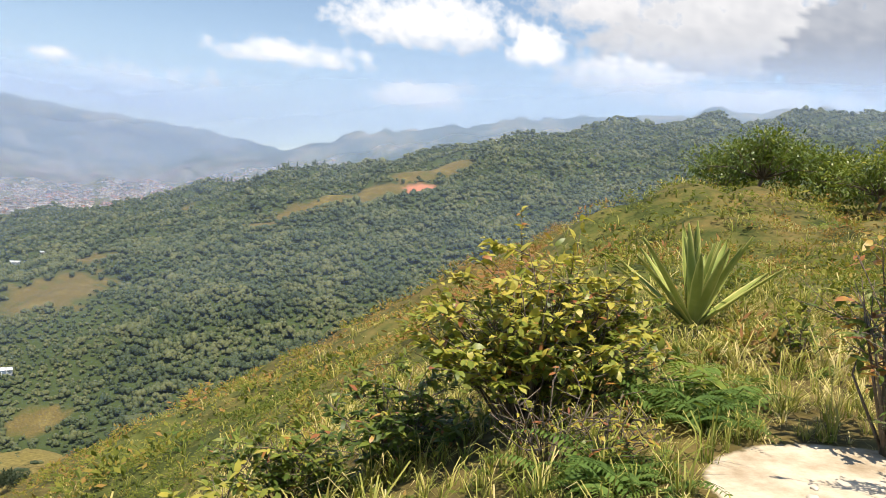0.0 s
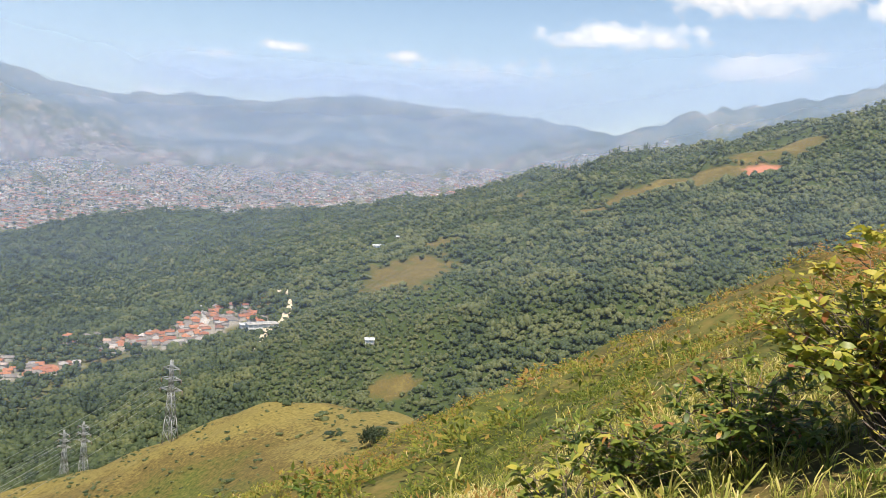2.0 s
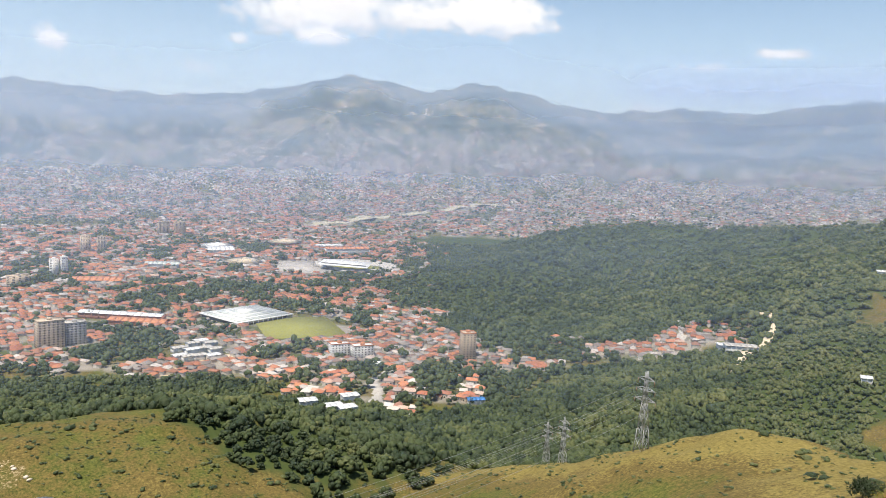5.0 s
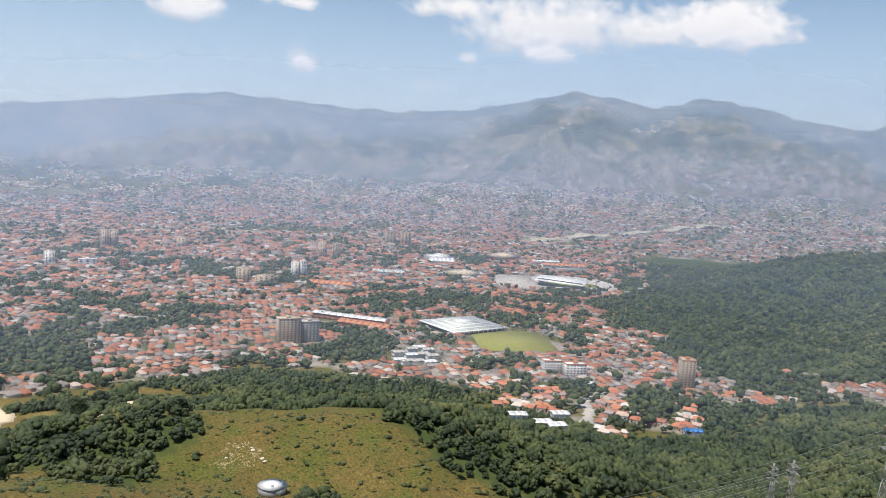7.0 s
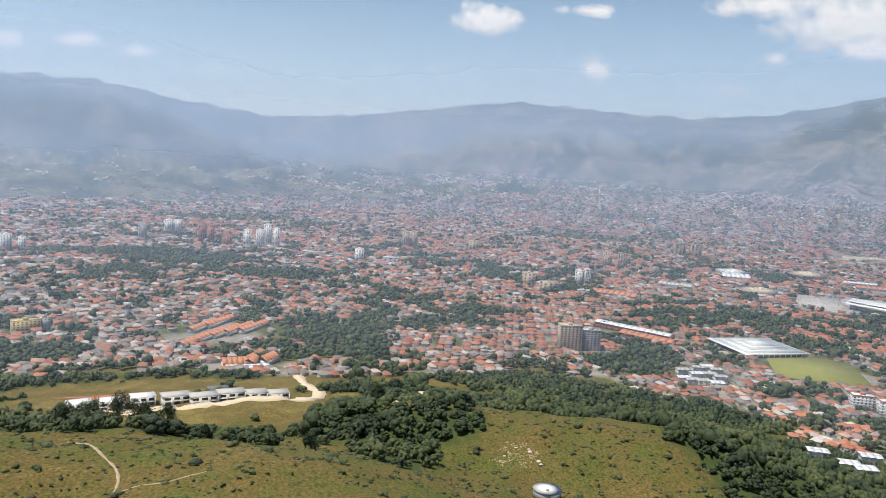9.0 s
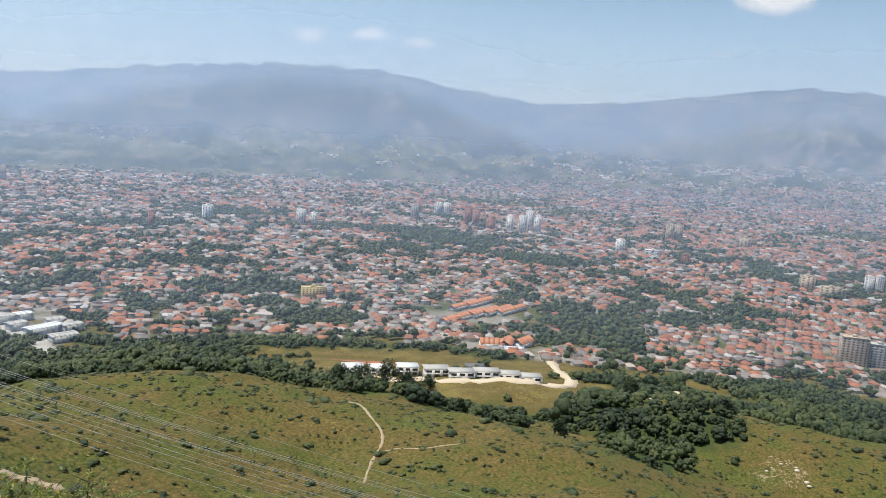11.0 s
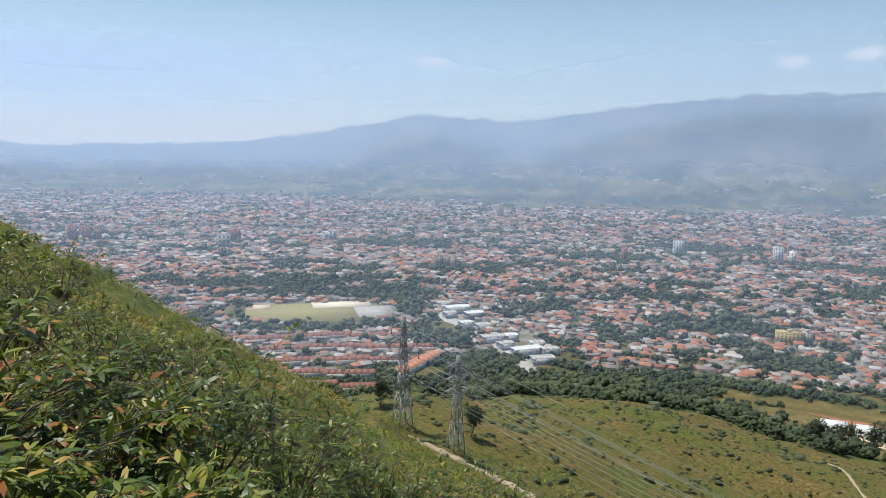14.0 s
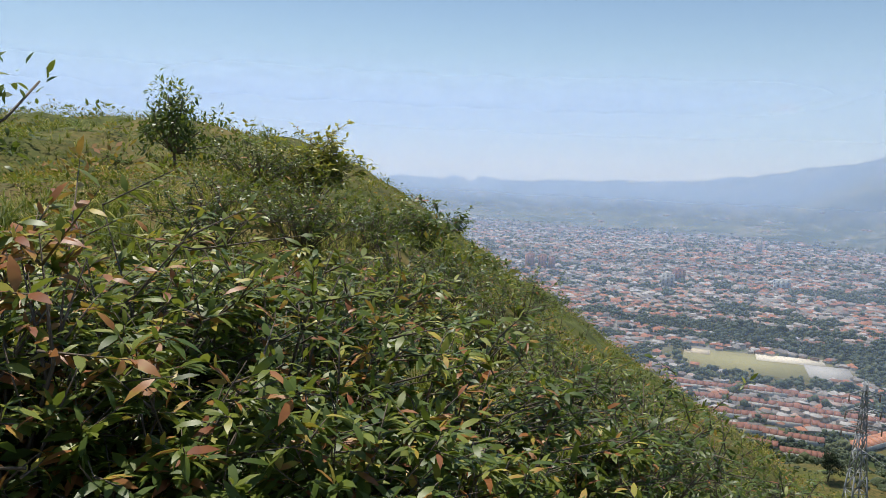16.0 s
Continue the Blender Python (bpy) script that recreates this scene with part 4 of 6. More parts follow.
FLAT = [blade_template(i + 20, 9, 0.15, 2.4, 0.006) for i in range(5)]
THIN = [blade_template(i + 10, 8, 0.45, 1.0, 0.012) for i in range(6)]
TUFTS = [blade_template(i, 13, 0.42, 1.0, 0.006) for i in range(6)]
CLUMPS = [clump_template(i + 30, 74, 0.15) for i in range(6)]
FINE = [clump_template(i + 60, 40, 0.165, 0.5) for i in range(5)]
FERNS = [fern_template(i + 90) for i in range(5)]
PATH_SPOTS = ((-30, 5.3, 0.86, 0.86),)


def near_places(r0, r1, per_m2, sectors=((-36, 40), (132, 216))):
    out = []
    for a0, a1 in sectors:
        n = int(per_m2 * 0.5 * radians(a1 - a0) * (r1 * r1 - r0 * r0))
        out.append(np.stack([RNG.uniform(a0, a1, n), np.sqrt(RNG.uniform(r0 * r0, r1 * r1, n))], 1))
    o = np.concatenate(out)
    x, y = polar(o[:, 0], o[:, 1])
    keep = zone(x, y, PATH_SPOTS) < RNG.uniform(0.05, 0.3, len(x))
    x, y = x[keep], y[keep]
    return x, y, land(x, y), o[keep, 0]


def cover(name, label, category, kinds, mat, r0, r1, per_m2, size, tone, spots=None, side=0.0, sectors=((-36, 40), (132, 216))):
    x, y, z, a = near_places(r0, r1, per_m2, sectors)
    w = wobble(x, y, 7 if r1 < 40 else 22, 51)
    if spots:
        keep = w * spots > RNG.uniform(-0.6, 0.6, len(x))
        x, y, z, a, w = x[keep], y[keep], z[keep], a[keep], w[keep]
    n = len(x)
    sc = size * np.exp(RNG.normal(0, 0.28, n))
    # side: past azimuth 100 the tint drops, for deeper green and painted shade gaps
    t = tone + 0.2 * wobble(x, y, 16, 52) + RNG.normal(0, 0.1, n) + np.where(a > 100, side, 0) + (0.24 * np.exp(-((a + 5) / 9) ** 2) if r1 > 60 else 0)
    V, F, T = spread(kinds, np.stack([x, y, z - 0.03], 1), RNG.uniform(0, 6.28, n), np.stack([sc, sc, sc * RNG.uniform(0.75, 1.2, n)], 1), t)
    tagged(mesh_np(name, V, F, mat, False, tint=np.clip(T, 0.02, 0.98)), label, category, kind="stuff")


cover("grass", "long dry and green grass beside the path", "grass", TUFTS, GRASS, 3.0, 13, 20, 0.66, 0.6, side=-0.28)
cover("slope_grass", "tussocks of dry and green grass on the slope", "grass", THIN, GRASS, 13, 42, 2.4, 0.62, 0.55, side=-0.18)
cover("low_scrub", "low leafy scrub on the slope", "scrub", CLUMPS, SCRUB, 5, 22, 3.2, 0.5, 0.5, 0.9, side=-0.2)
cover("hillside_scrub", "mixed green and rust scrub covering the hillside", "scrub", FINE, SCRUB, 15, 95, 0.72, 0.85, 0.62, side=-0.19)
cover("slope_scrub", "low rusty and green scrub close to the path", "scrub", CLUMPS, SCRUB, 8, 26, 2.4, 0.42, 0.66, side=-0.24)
cover("dry_litter", "dry straw lying beside the sandy path", "grass", FLAT, GRASS, 3.6, 9, 16, 0.6, 0.95, sectors=((-38, -6),))
cover("bracken", "green bracken among the grass", "fern", FERNS, FERN, 5, 30, 0.22, 0.75, 0.4, -0.8, side=-0.1)


def fern(a, r, size, tone, seed, label):
    """A fern: each frond is a rib with rows of leaflets."""
    g = np.random.default_rng(seed)
    ob = thing("fern", a, r, 0, label, "fern", "ferns by the path")
    for i in range(26):
        th, ln, arch = g.uniform(0, 6.28), size * g.uniform(0.6, 1.1), g.uniform(0.5, 0.95)
        d, sd_ = np.array([math.cos(th), math.sin(th), 0]), np.array([-math.sin(th), math.cos(th), 0])
        o = g.normal(0, 0.22, 3) * (1, 1, 0) * size
        rib = [o + d * ln * u + np.array([0, 0, ln * (arch * u * 1.25 - 0.75 * u * u)]) for u in np.linspace(0, 1, 19)]
        P, D, L = [], [], []
        for j in range(2, 19):
            for side in (-1, 1):
                P.append(rib[j]), D.append(sd_ * side + d * 0.35 + np.array([0, 0, -0.15])), L.append(ln * 0.24 * (1.12 - j / 18))
        V, F = leaves_at(np.array(P), np.array(D), np.array(L), 0.3, g)
        V2, F2 = tube(rib[::3], 0.004, 0.0015, 3)
        t = np.concatenate([np.full(len(V2), tone - 0.1), np.repeat(g.normal(tone + g.normal(0, 0.12), 0.05, len(P)), 6)])
        part("frond", joined((V2, F2), (V, F)), FERN, ob, tint=np.clip(t, 0, 1))


fern(-19.0, 6.3, 0.66, 0.35, 3, "blue-green bracken fern beside the sandy path")
fern(-18.0, 7.0, 0.8, 0.45, 21, "blue-green bracken fern beside the sandy path")
fern(-13.4, 5.0, 0.55, 0.32, 22, "yellow-green bracken fern beside the sandy path")
fern(-16.6, 6.4, 0.62, 0.32, 4, "blue-green bracken fern beside the sandy path")
fern(-11, 4.9, 0.5, 0.62, 5, "yellow-green fern under the leafy shrub")
fern(8.5, 4.6, 0.6, 0.6, 6, "yellow-green fern at the top of the slope")
fern(21, 5.0, 0.5, 0.7, 7, "yellow-green fern at the top of the slope")
fern(166, 4.6, 0.6, 0.3, 8, "dark green fern under the leafy shrub")


def agave():
    g = np.random.default_rng(12)
    ob = thing("agave", -17.6, 10.4, 0, "large agave with stiff yellow-edged green leaves", "agave")
    for i in range(27):
        th = i * 2.4 + g.uniform(-0.2, 0.2)
        el = radians(g.uniform(36, 84))
        ln = g.uniform(1.05, 1.45)
        d = np.array([math.cos(th) * math.cos(el), math.sin(th) * math.cos(el), math.sin(el)])
        s = np.cross(d, (0, 0, 1))
        s /= np.linalg.norm(s)
        n = np.cross(s, d)
        rows, T = [], []
        for u, w in ((0, 0.06), (0.3, 0.08), (0.6, 0.07), (0.85, 0.04), (1.0, 0.003)):
            c = d * ln * u - n * 0.05 * u * u + np.array([0, 0, 0.08])
            for k, lift in ((-1, 0.02), (-0.72, 0.008), (0, -0.012), (0.72, 0.008), (1, 0.02)):
                rows.append(c + s * w * k + n * lift)
                T.append(0.98 if abs(k) == 1 else 0.5 + 0.1 * g.normal())
        F = [(r * 5 + c, r * 5 + c + 1, r * 5 + c + 6) for r in range(4) for c in range(4)] + [(r * 5 + c, r * 5 + c + 6, r * 5 + c + 5) for r in range(4) for c in range(4)]
        part("leaf", (np.array(rows), np.array(F)), AGAVE, ob, tint=np.array(T))


agave()
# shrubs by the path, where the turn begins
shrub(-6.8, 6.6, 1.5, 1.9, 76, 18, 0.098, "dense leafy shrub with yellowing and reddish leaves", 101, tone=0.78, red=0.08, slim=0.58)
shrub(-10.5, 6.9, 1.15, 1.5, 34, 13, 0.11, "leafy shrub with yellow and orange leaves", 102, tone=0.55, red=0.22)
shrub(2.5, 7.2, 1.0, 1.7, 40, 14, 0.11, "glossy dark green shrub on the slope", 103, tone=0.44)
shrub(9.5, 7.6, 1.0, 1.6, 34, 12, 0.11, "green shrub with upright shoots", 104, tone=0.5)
shrub(14.0, 6.0, 0.95, 0.9, 12, 9, 0.11, "bright yellow-green sapling above the slope", 105, tone=0.68, red=0.02, slim=0.5)
shrub(-29.5, 6.2, 1.75, 1.0, 16, 8, 0.12, "slender shrub with rusty red leaves and bare stems", 106, tone=0.5, red=0.5)
shrub(-32.5, 5.2, 1.0, 0.9, 16, 9, 0.09, "dark green feathery shrub beside the path", 107, tone=0.3, slim=0.22)
shrub(-24.5, 8.8, 0.7, 0.8, 12, 7, 0.1, "small bright green shrub in the grass", 108, tone=0.6, red=0.02)
shrub(-8.5, 5.4, 0.7, 0.9, 18, 2, 0.06, "dry grey shrub with bare twigs", 109, tone=0.8, red=0.5)
shrub(-12.5, 5.2, 0.5, 0.8, 16, 3, 0.06, "dry brown shrub with bare twigs", 110, tone=0.82, red=0.5)
shrub(-7.3, 9.0, 1.55, 0.6, 6, 9, 0.11, "tall shoot with pale yellow leaves", 111, tone=0.7)
shrub(24, 7.0, 0.55, 0.9, 10, 8, 0.1, "yellow-flowered low shrub on the slope", 112, tone=0.74, red=0.04)
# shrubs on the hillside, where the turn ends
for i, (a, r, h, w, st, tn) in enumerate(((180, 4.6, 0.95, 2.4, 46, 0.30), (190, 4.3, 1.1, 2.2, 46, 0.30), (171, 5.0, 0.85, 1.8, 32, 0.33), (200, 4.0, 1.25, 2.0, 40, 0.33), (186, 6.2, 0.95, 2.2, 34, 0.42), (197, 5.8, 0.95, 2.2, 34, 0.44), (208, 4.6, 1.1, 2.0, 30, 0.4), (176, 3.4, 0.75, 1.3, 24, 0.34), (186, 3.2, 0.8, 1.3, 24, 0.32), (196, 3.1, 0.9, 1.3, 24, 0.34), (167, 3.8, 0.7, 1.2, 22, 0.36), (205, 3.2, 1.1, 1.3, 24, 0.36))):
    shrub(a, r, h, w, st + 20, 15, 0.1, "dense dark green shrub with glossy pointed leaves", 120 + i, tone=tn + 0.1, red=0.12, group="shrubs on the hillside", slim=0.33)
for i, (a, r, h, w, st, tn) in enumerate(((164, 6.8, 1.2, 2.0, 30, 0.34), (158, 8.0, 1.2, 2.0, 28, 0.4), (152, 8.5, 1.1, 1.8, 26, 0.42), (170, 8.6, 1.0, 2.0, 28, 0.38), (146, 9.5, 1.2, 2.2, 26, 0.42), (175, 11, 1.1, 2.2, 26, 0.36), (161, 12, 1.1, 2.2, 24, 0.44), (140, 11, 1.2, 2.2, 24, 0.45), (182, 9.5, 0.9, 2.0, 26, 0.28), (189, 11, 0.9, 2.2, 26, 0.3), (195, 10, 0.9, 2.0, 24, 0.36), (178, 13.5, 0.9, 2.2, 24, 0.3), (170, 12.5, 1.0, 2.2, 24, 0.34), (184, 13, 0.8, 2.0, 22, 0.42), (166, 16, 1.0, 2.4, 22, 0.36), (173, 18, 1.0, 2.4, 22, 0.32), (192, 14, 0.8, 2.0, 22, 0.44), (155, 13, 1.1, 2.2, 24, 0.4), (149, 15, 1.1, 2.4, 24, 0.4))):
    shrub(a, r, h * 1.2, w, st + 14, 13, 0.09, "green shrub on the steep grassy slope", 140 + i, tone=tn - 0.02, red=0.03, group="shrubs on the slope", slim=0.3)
shrub(188.4, 15.5, 1.3, 2.4, 60, 14, 0.14, "rounded yellow-green shrub on the skyline", 160, tone=0.75, red=0.02)
shrub(207.5, 3.1, 1.4, 1.1, 26, 16, 0.095, "tall shrub with large rusty red leaves", 163, tone=0.5, red=0.55)
for i, (a, r, h) in enumerate(((176.5, 4.2, 0.85), (184.0, 3.9, 0.9), (199.0, 3.5, 1.0))):
    shrub(a, r, h, 0.5, 9, 12, 0.1, "young shrub shoots with rusty red leaves", 170 + i, tone=0.6, red=0.7, group="red shoots on the hillside", slim=0.35)
shrub(180.5, 17, 1.1, 2.4, 30, 10, 0.16, "dark shrub on the skyline", 161, tone=0.3)
shrub(177, 21, 0.9, 2.4, 24, 10, 0.18, "low shrub on the skyline", 162, tone=0.4)


def tree(a, r, height, width, limbs, leaf, label, seed, tone=0.3, mat=None, per=26, trunk=0.05, group=""):
    """A tree: a tapered trunk, limbs, and a crown of many leaf sprays."""
    g = np.random.default_rng(seed)
    ob = thing("tree", a, r, 0, label, "tree", group)
    fork = np.array([g.normal(0, 0.05) * height, 0, height * 0.32])
    part("trunk", tube([(0, 0, -0.3), fork * 0.55 + g.normal(0, 0.02, 3) * height, fork], trunk * height * 0.7, trunk * height * 0.42, 7), TWIG, ob)
    P, D, wood = [], [], []
    for i in range(limbs):
        th, el = i * 2.4, g.uniform(0.15, 1.45)
        R = width / 2 * g.uniform(0.6, 1.05)
        e = fork + np.array([math.cos(th) * math.cos(el) * R, math.sin(th) * math.cos(el) * R, math.sin(el) * height * 0.62 * g.uniform(0.75, 1.08)])
        m = fork * 0.4 + e * 0.6 + g.normal(0, 0.04, 3) * height
        wood.append(tube([fork, m, e], trunk * height * 0.25, 0.012 * height * 0.4, 4))
        for k in range(3):
            c = m + (e - m) * g.uniform(0.2, 1.1) + g.normal(0, 0.06, 3) * height
            n = per
            q = g.normal(0, 1, (n, 3))
            q /= np.linalg.norm(q, axis=1)[:, None]
            P.append(c + q * width * g.uniform(0.07, 0.17) * g.uniform(0.5, 1, (n, 1)))
            D.append(q + g.normal(0, 0.5, (n, 3)))
    P, D = np.concatenate(P), np.concatenate(D)
    V, F = leaves_at(P, D, leaf * g.uniform(0.6, 1.3, len(P)), 0.45, g)
    # crown light from above is painted in: tint grows with leaf height
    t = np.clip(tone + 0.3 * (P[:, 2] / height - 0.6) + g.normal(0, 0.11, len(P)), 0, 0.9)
    part("branch_frame", joined(*wood), TWIG, ob)
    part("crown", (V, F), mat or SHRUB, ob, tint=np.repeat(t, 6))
    return ob


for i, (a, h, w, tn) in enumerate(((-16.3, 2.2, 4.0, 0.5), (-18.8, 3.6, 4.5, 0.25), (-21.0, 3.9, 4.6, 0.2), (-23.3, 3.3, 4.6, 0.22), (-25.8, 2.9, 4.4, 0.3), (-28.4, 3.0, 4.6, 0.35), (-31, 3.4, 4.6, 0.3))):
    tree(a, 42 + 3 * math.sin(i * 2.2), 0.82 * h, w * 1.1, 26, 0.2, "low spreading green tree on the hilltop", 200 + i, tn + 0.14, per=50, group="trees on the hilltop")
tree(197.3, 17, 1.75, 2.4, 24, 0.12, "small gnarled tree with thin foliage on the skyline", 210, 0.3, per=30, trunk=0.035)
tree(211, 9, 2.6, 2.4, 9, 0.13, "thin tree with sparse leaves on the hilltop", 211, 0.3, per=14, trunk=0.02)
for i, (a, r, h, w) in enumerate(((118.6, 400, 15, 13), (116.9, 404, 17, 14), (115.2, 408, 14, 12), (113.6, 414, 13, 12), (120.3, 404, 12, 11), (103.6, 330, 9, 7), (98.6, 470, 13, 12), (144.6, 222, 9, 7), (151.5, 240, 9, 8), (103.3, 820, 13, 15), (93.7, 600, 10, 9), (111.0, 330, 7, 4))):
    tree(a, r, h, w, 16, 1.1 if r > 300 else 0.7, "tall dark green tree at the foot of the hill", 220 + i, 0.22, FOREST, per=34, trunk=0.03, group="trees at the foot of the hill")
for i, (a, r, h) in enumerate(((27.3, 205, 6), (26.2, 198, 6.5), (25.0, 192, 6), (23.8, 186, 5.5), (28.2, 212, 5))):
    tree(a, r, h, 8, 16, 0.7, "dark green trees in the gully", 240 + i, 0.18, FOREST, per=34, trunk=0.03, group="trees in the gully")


def hill_shrubs():
    """Scattered low shrubs over the grassy foothills."""
    x, y = jitter_grid(180, 440, 24, 160, 3.4)
    k = masks(x, y)
    s = (k["wood"] < 0.4) & (zone(x, y, BARE) < 0.3) & (RNG.uniform(0, 1, len(x)) < np.where(k["a"] > 62, 0.6, 0.25) + 0.6 * wobble(x, y, 30, 61))
    x, y, z = x[s], y[s], k["z"][s]
    sc = 0.55 * np.exp(RNG.normal(0, 0.55, len(x)))
    V, F, T = spread(SMALL_CROWNS, np.stack([x, y, z], 1), RNG.uniform(0, 6, len(x)), np.stack([sc * 1.3, sc * 1.3, sc * 0.62], 1), RNG.normal(0.56, 0.22, len(x)))
    tagged(mesh_np("foothill_shrubs", V, F, FOREST, False, tint=T), "low shrubs dotted over the grassy foothills", "scrub", kind="stuff")


hill_shrubs()

# ---- power line ----
STEEL = m_plain("galvanised_steel", (0.26, 0.27, 0.28), (0.38, 0.39, 0.40), 0.6, 2.0, 0.3)
GLASSY = m_plain("insulator", (0.22, 0.14, 0.1), (0.3, 0.2, 0.15), 0.3)


def pylon_model():
    """A lattice pylon one unit (35 m) high, arms along x."""
    ob = new("pylon")
    H = 35.0
    half = lambda z: np.interp(z, (0, 0.62 * H, H), (2.3, 0.85, 0.35))
    for sx in (-1, 1):
        for sy in (-1, 1):
            z = [0, 0.3 * H, 0.62 * H, H]
            part("leg", joined(*[beam((sx * half(a), sy * half(a), a), (sx * half(b), sy * half(b), b), 0.28 - 0.05 * i) for i, (a, b) in enumerate(zip(z, z[1:]))]), STEEL, ob)
    levels = [0, 6, 11.5, 16.5, 21, 24.5, 28, 31.2, 34]
    for a, b in zip(levels, levels[1:]):
        p, q = half(a), half(b)
        for c0, c1 in (((-1, -1), (1, -1)), ((1, -1), (1, 1)), ((1, 1), (-1, 1)), ((-1, 1), (-1, -1))):
            part("brace", beam((c0[0] * p, c0[1] * p, a), (c1[0] * q, c1[1] * q, b), 0.16), STEEL, ob)
            part("brace", beam((c1[0] * p, c1[1] * p, a), (c0[0] * q, c0[1] * q, b), 0.16), STEEL, ob)
            part("brace", beam((c0[0] * q, c0[1] * q, b), (c1[0] * q, c1[1] * q, b), 0.16), STEEL, ob)
    for z, w in ((22.2, 5.2), (26.6, 4.6), (31.0, 4.0)):
        for s in (-1, 1):
            h = half(z)
            arm = joined(beam((s * h, h, z), (s * w, 0, z + 0.5), 0.2), beam((s * h, -h, z), (s * w, 0, z + 0.5), 0.2), beam((s * h, h, z + 1.6), (s * w, 0, z + 0.5), 0.2),
                         beam((s * h, -h, z + 1.6), (s * w, 0, z + 0.5), 0.2), beam((s * (h + w) / 2, 0.3, z + 0.2), (s * (h + w) / 2, -0.3, z + 1.0), 0.12))
            a = part("cross_arm", arm, STEEL, ob)
            part("insulator", tube([(s * w, 0, z + 0.4), (s * w, 0, z - 1.5)], 0.16, 0.16, 6), GLASSY, a, "brown insulator string")
    return ob


PYLONS = {"c": (149.8, 223, 30, 1.0), "d": (145.7, 207, 30, 0.8), "a": (42.6, 330, -35, 1.0), "b": (48.2, 440, -35, 0.86), "e": (49.4, 415, -35, 0.7)}


def pylon_pose(key):
    a, r, turn, s = PYLONS[key]
    return pose(*spot(a, r, -0.6), 0, 0, a + turn) @ Matrix.Diagonal((s, s, s, 1))


first = pylon_model()
tagged(first, "grey steel lattice pylon on the grassy hill", "pylon", "pylons of the power line")
for key in ("d", "a", "b", "e"):
    copy_thing(first, pylon_pose(key))
first.matrix_basis = pylon_pose("c")


def cables(k0, k1, sag):
    m0, m1 = pylon_pose(k0), pylon_pose(k1)
    for z, w in ((22.2, 5.2), (26.6, 4.6), (31.0, 4.0)):
        for s in (-1, 1):
            p, q = m0 @ Vector((s * w, 0, z - 1.5)), m1 @ Vector((-s * w, 0, z - 1.5))
            pts = [p.lerp(q, u) - Vector((0, 0, sag * 4 * u * (1 - u))) for u in np.linspace(0, 1, 25)]
            ob = mesh_np("cable", *tube(pts, 0.045, 0.045, 4), STEEL)
            tagged(ob, "thin steel cable of the power line", "cable", "cables of the power line")


cables("d", "a", 14)
cables("c", "b", 14)


# ---- roads and trails ----
ASPHALT = m_plain("worn_road", (0.30, 0.29, 0.27), (0.45, 0.43, 0.40), 0.9, 0.4)
EARTH = m_plain("bare_earth", (0.45, 0.36, 0.24), (0.66, 0.57, 0.43), 0.95, 0.8)


def ribbon(name, pts, width, mat, label, category, lift=0.5):
    """A strip that follows the ground through points (azimuth, distance)."""
    P = [np.array(polar(a, r)) for a, r in pts]
    Q = []
    for i in range(len(P) - 1):
        p0, p1, p2, p3 = P[max(i - 1, 0)], P[i], P[i + 1], P[min(i + 2, len(P) - 1)]
        for u in np.linspace(0, 1, 14, endpoint=False):
            Q.append(0.5 * (2 * p1 + (p2 - p0) * u + (2 * p0 - 5 * p1 + 4 * p2 - p3) * u * u + (3 * p1 - p0 - 3 * p2 + p3) * u ** 3))
    Q = np.array(Q + [P[-1]])
    T = np.gradient(Q, axis=0)
    T /= np.linalg.norm(T, axis=1)[:, None]
    S = np.stack([-T[:, 1], T[:, 0]], 1) * width / 2 * (1 + 0.45 * wobble(Q[:, 0], Q[:, 1], 9, 71))[:, None]
    A, B = Q + S, Q - S
    zc = np.maximum(np.maximum(land(A[:, 0], A[:, 1]), land(B[:, 0], B[:, 1])), land(Q[:, 0], Q[:, 1])) + lift
    n = len(Q)
    V = np.concatenate([np.c_[A, zc], np.c_[B, zc], np.c_[A + S * 0.1, zc - 3], np.c_[B - S * 0.1, zc - 3]])
    F = np.array([q for i in range(n - 1) for q in ((i, n + i, n + i + 1, i + 1), (i, i + 1, 2 * n + i + 1, 2 * n + i), (n + i, 3 * n + i, 3 * n + i + 1, n + i + 1))])
    tagged(mesh_np(name, V, F, mat), label, category, kind="structure")


ribbon("road", ((64.4, 705), (63.6, 729), (62.5, 765), (62.2, 821), (62.6, 852), (61.6, 885), (60.2, 939)), 13, ASPHALT, "pale winding road through the houses", "road")
ribbon("road", ((121, 590), (118, 585), (115.7, 566), (110.5, 556), (104.7, 560), (102.9, 643), (104.2, 717), (104.9, 852)), 9, EARTH, "pale unpaved road past new townhouses", "road")
ribbon("road", ((147.6, 1116), (144.8, 1002), (141.5, 895), (140.2, 825)), 22, ASPHALT, "wide pale avenue between white buildings", "road")
ribbon("road", ((78, 880), (77.1, 895), (74.2, 944), (71.3, 981), (69, 1010)), 16, EARTH, "bare earth road beside new white houses", "road")
ribbon("road", ((36.8, 800), (36.4, 860), (35.2, 930), (34.4, 1010), (36, 1060)), 8, EARTH, "pale earth track round a building site", "road")
ribbon("road", ((41.4, 930), (40.6, 980), (40.2, 1050), (40.6, 1120)), 10, ASPHALT, "village street between red-roofed houses", "road")
ribbon("road", ((100, 560), (98, 590), (96.4, 640), (94.5, 700)), 9, EARTH, "pale dirt road on the slope", "road")
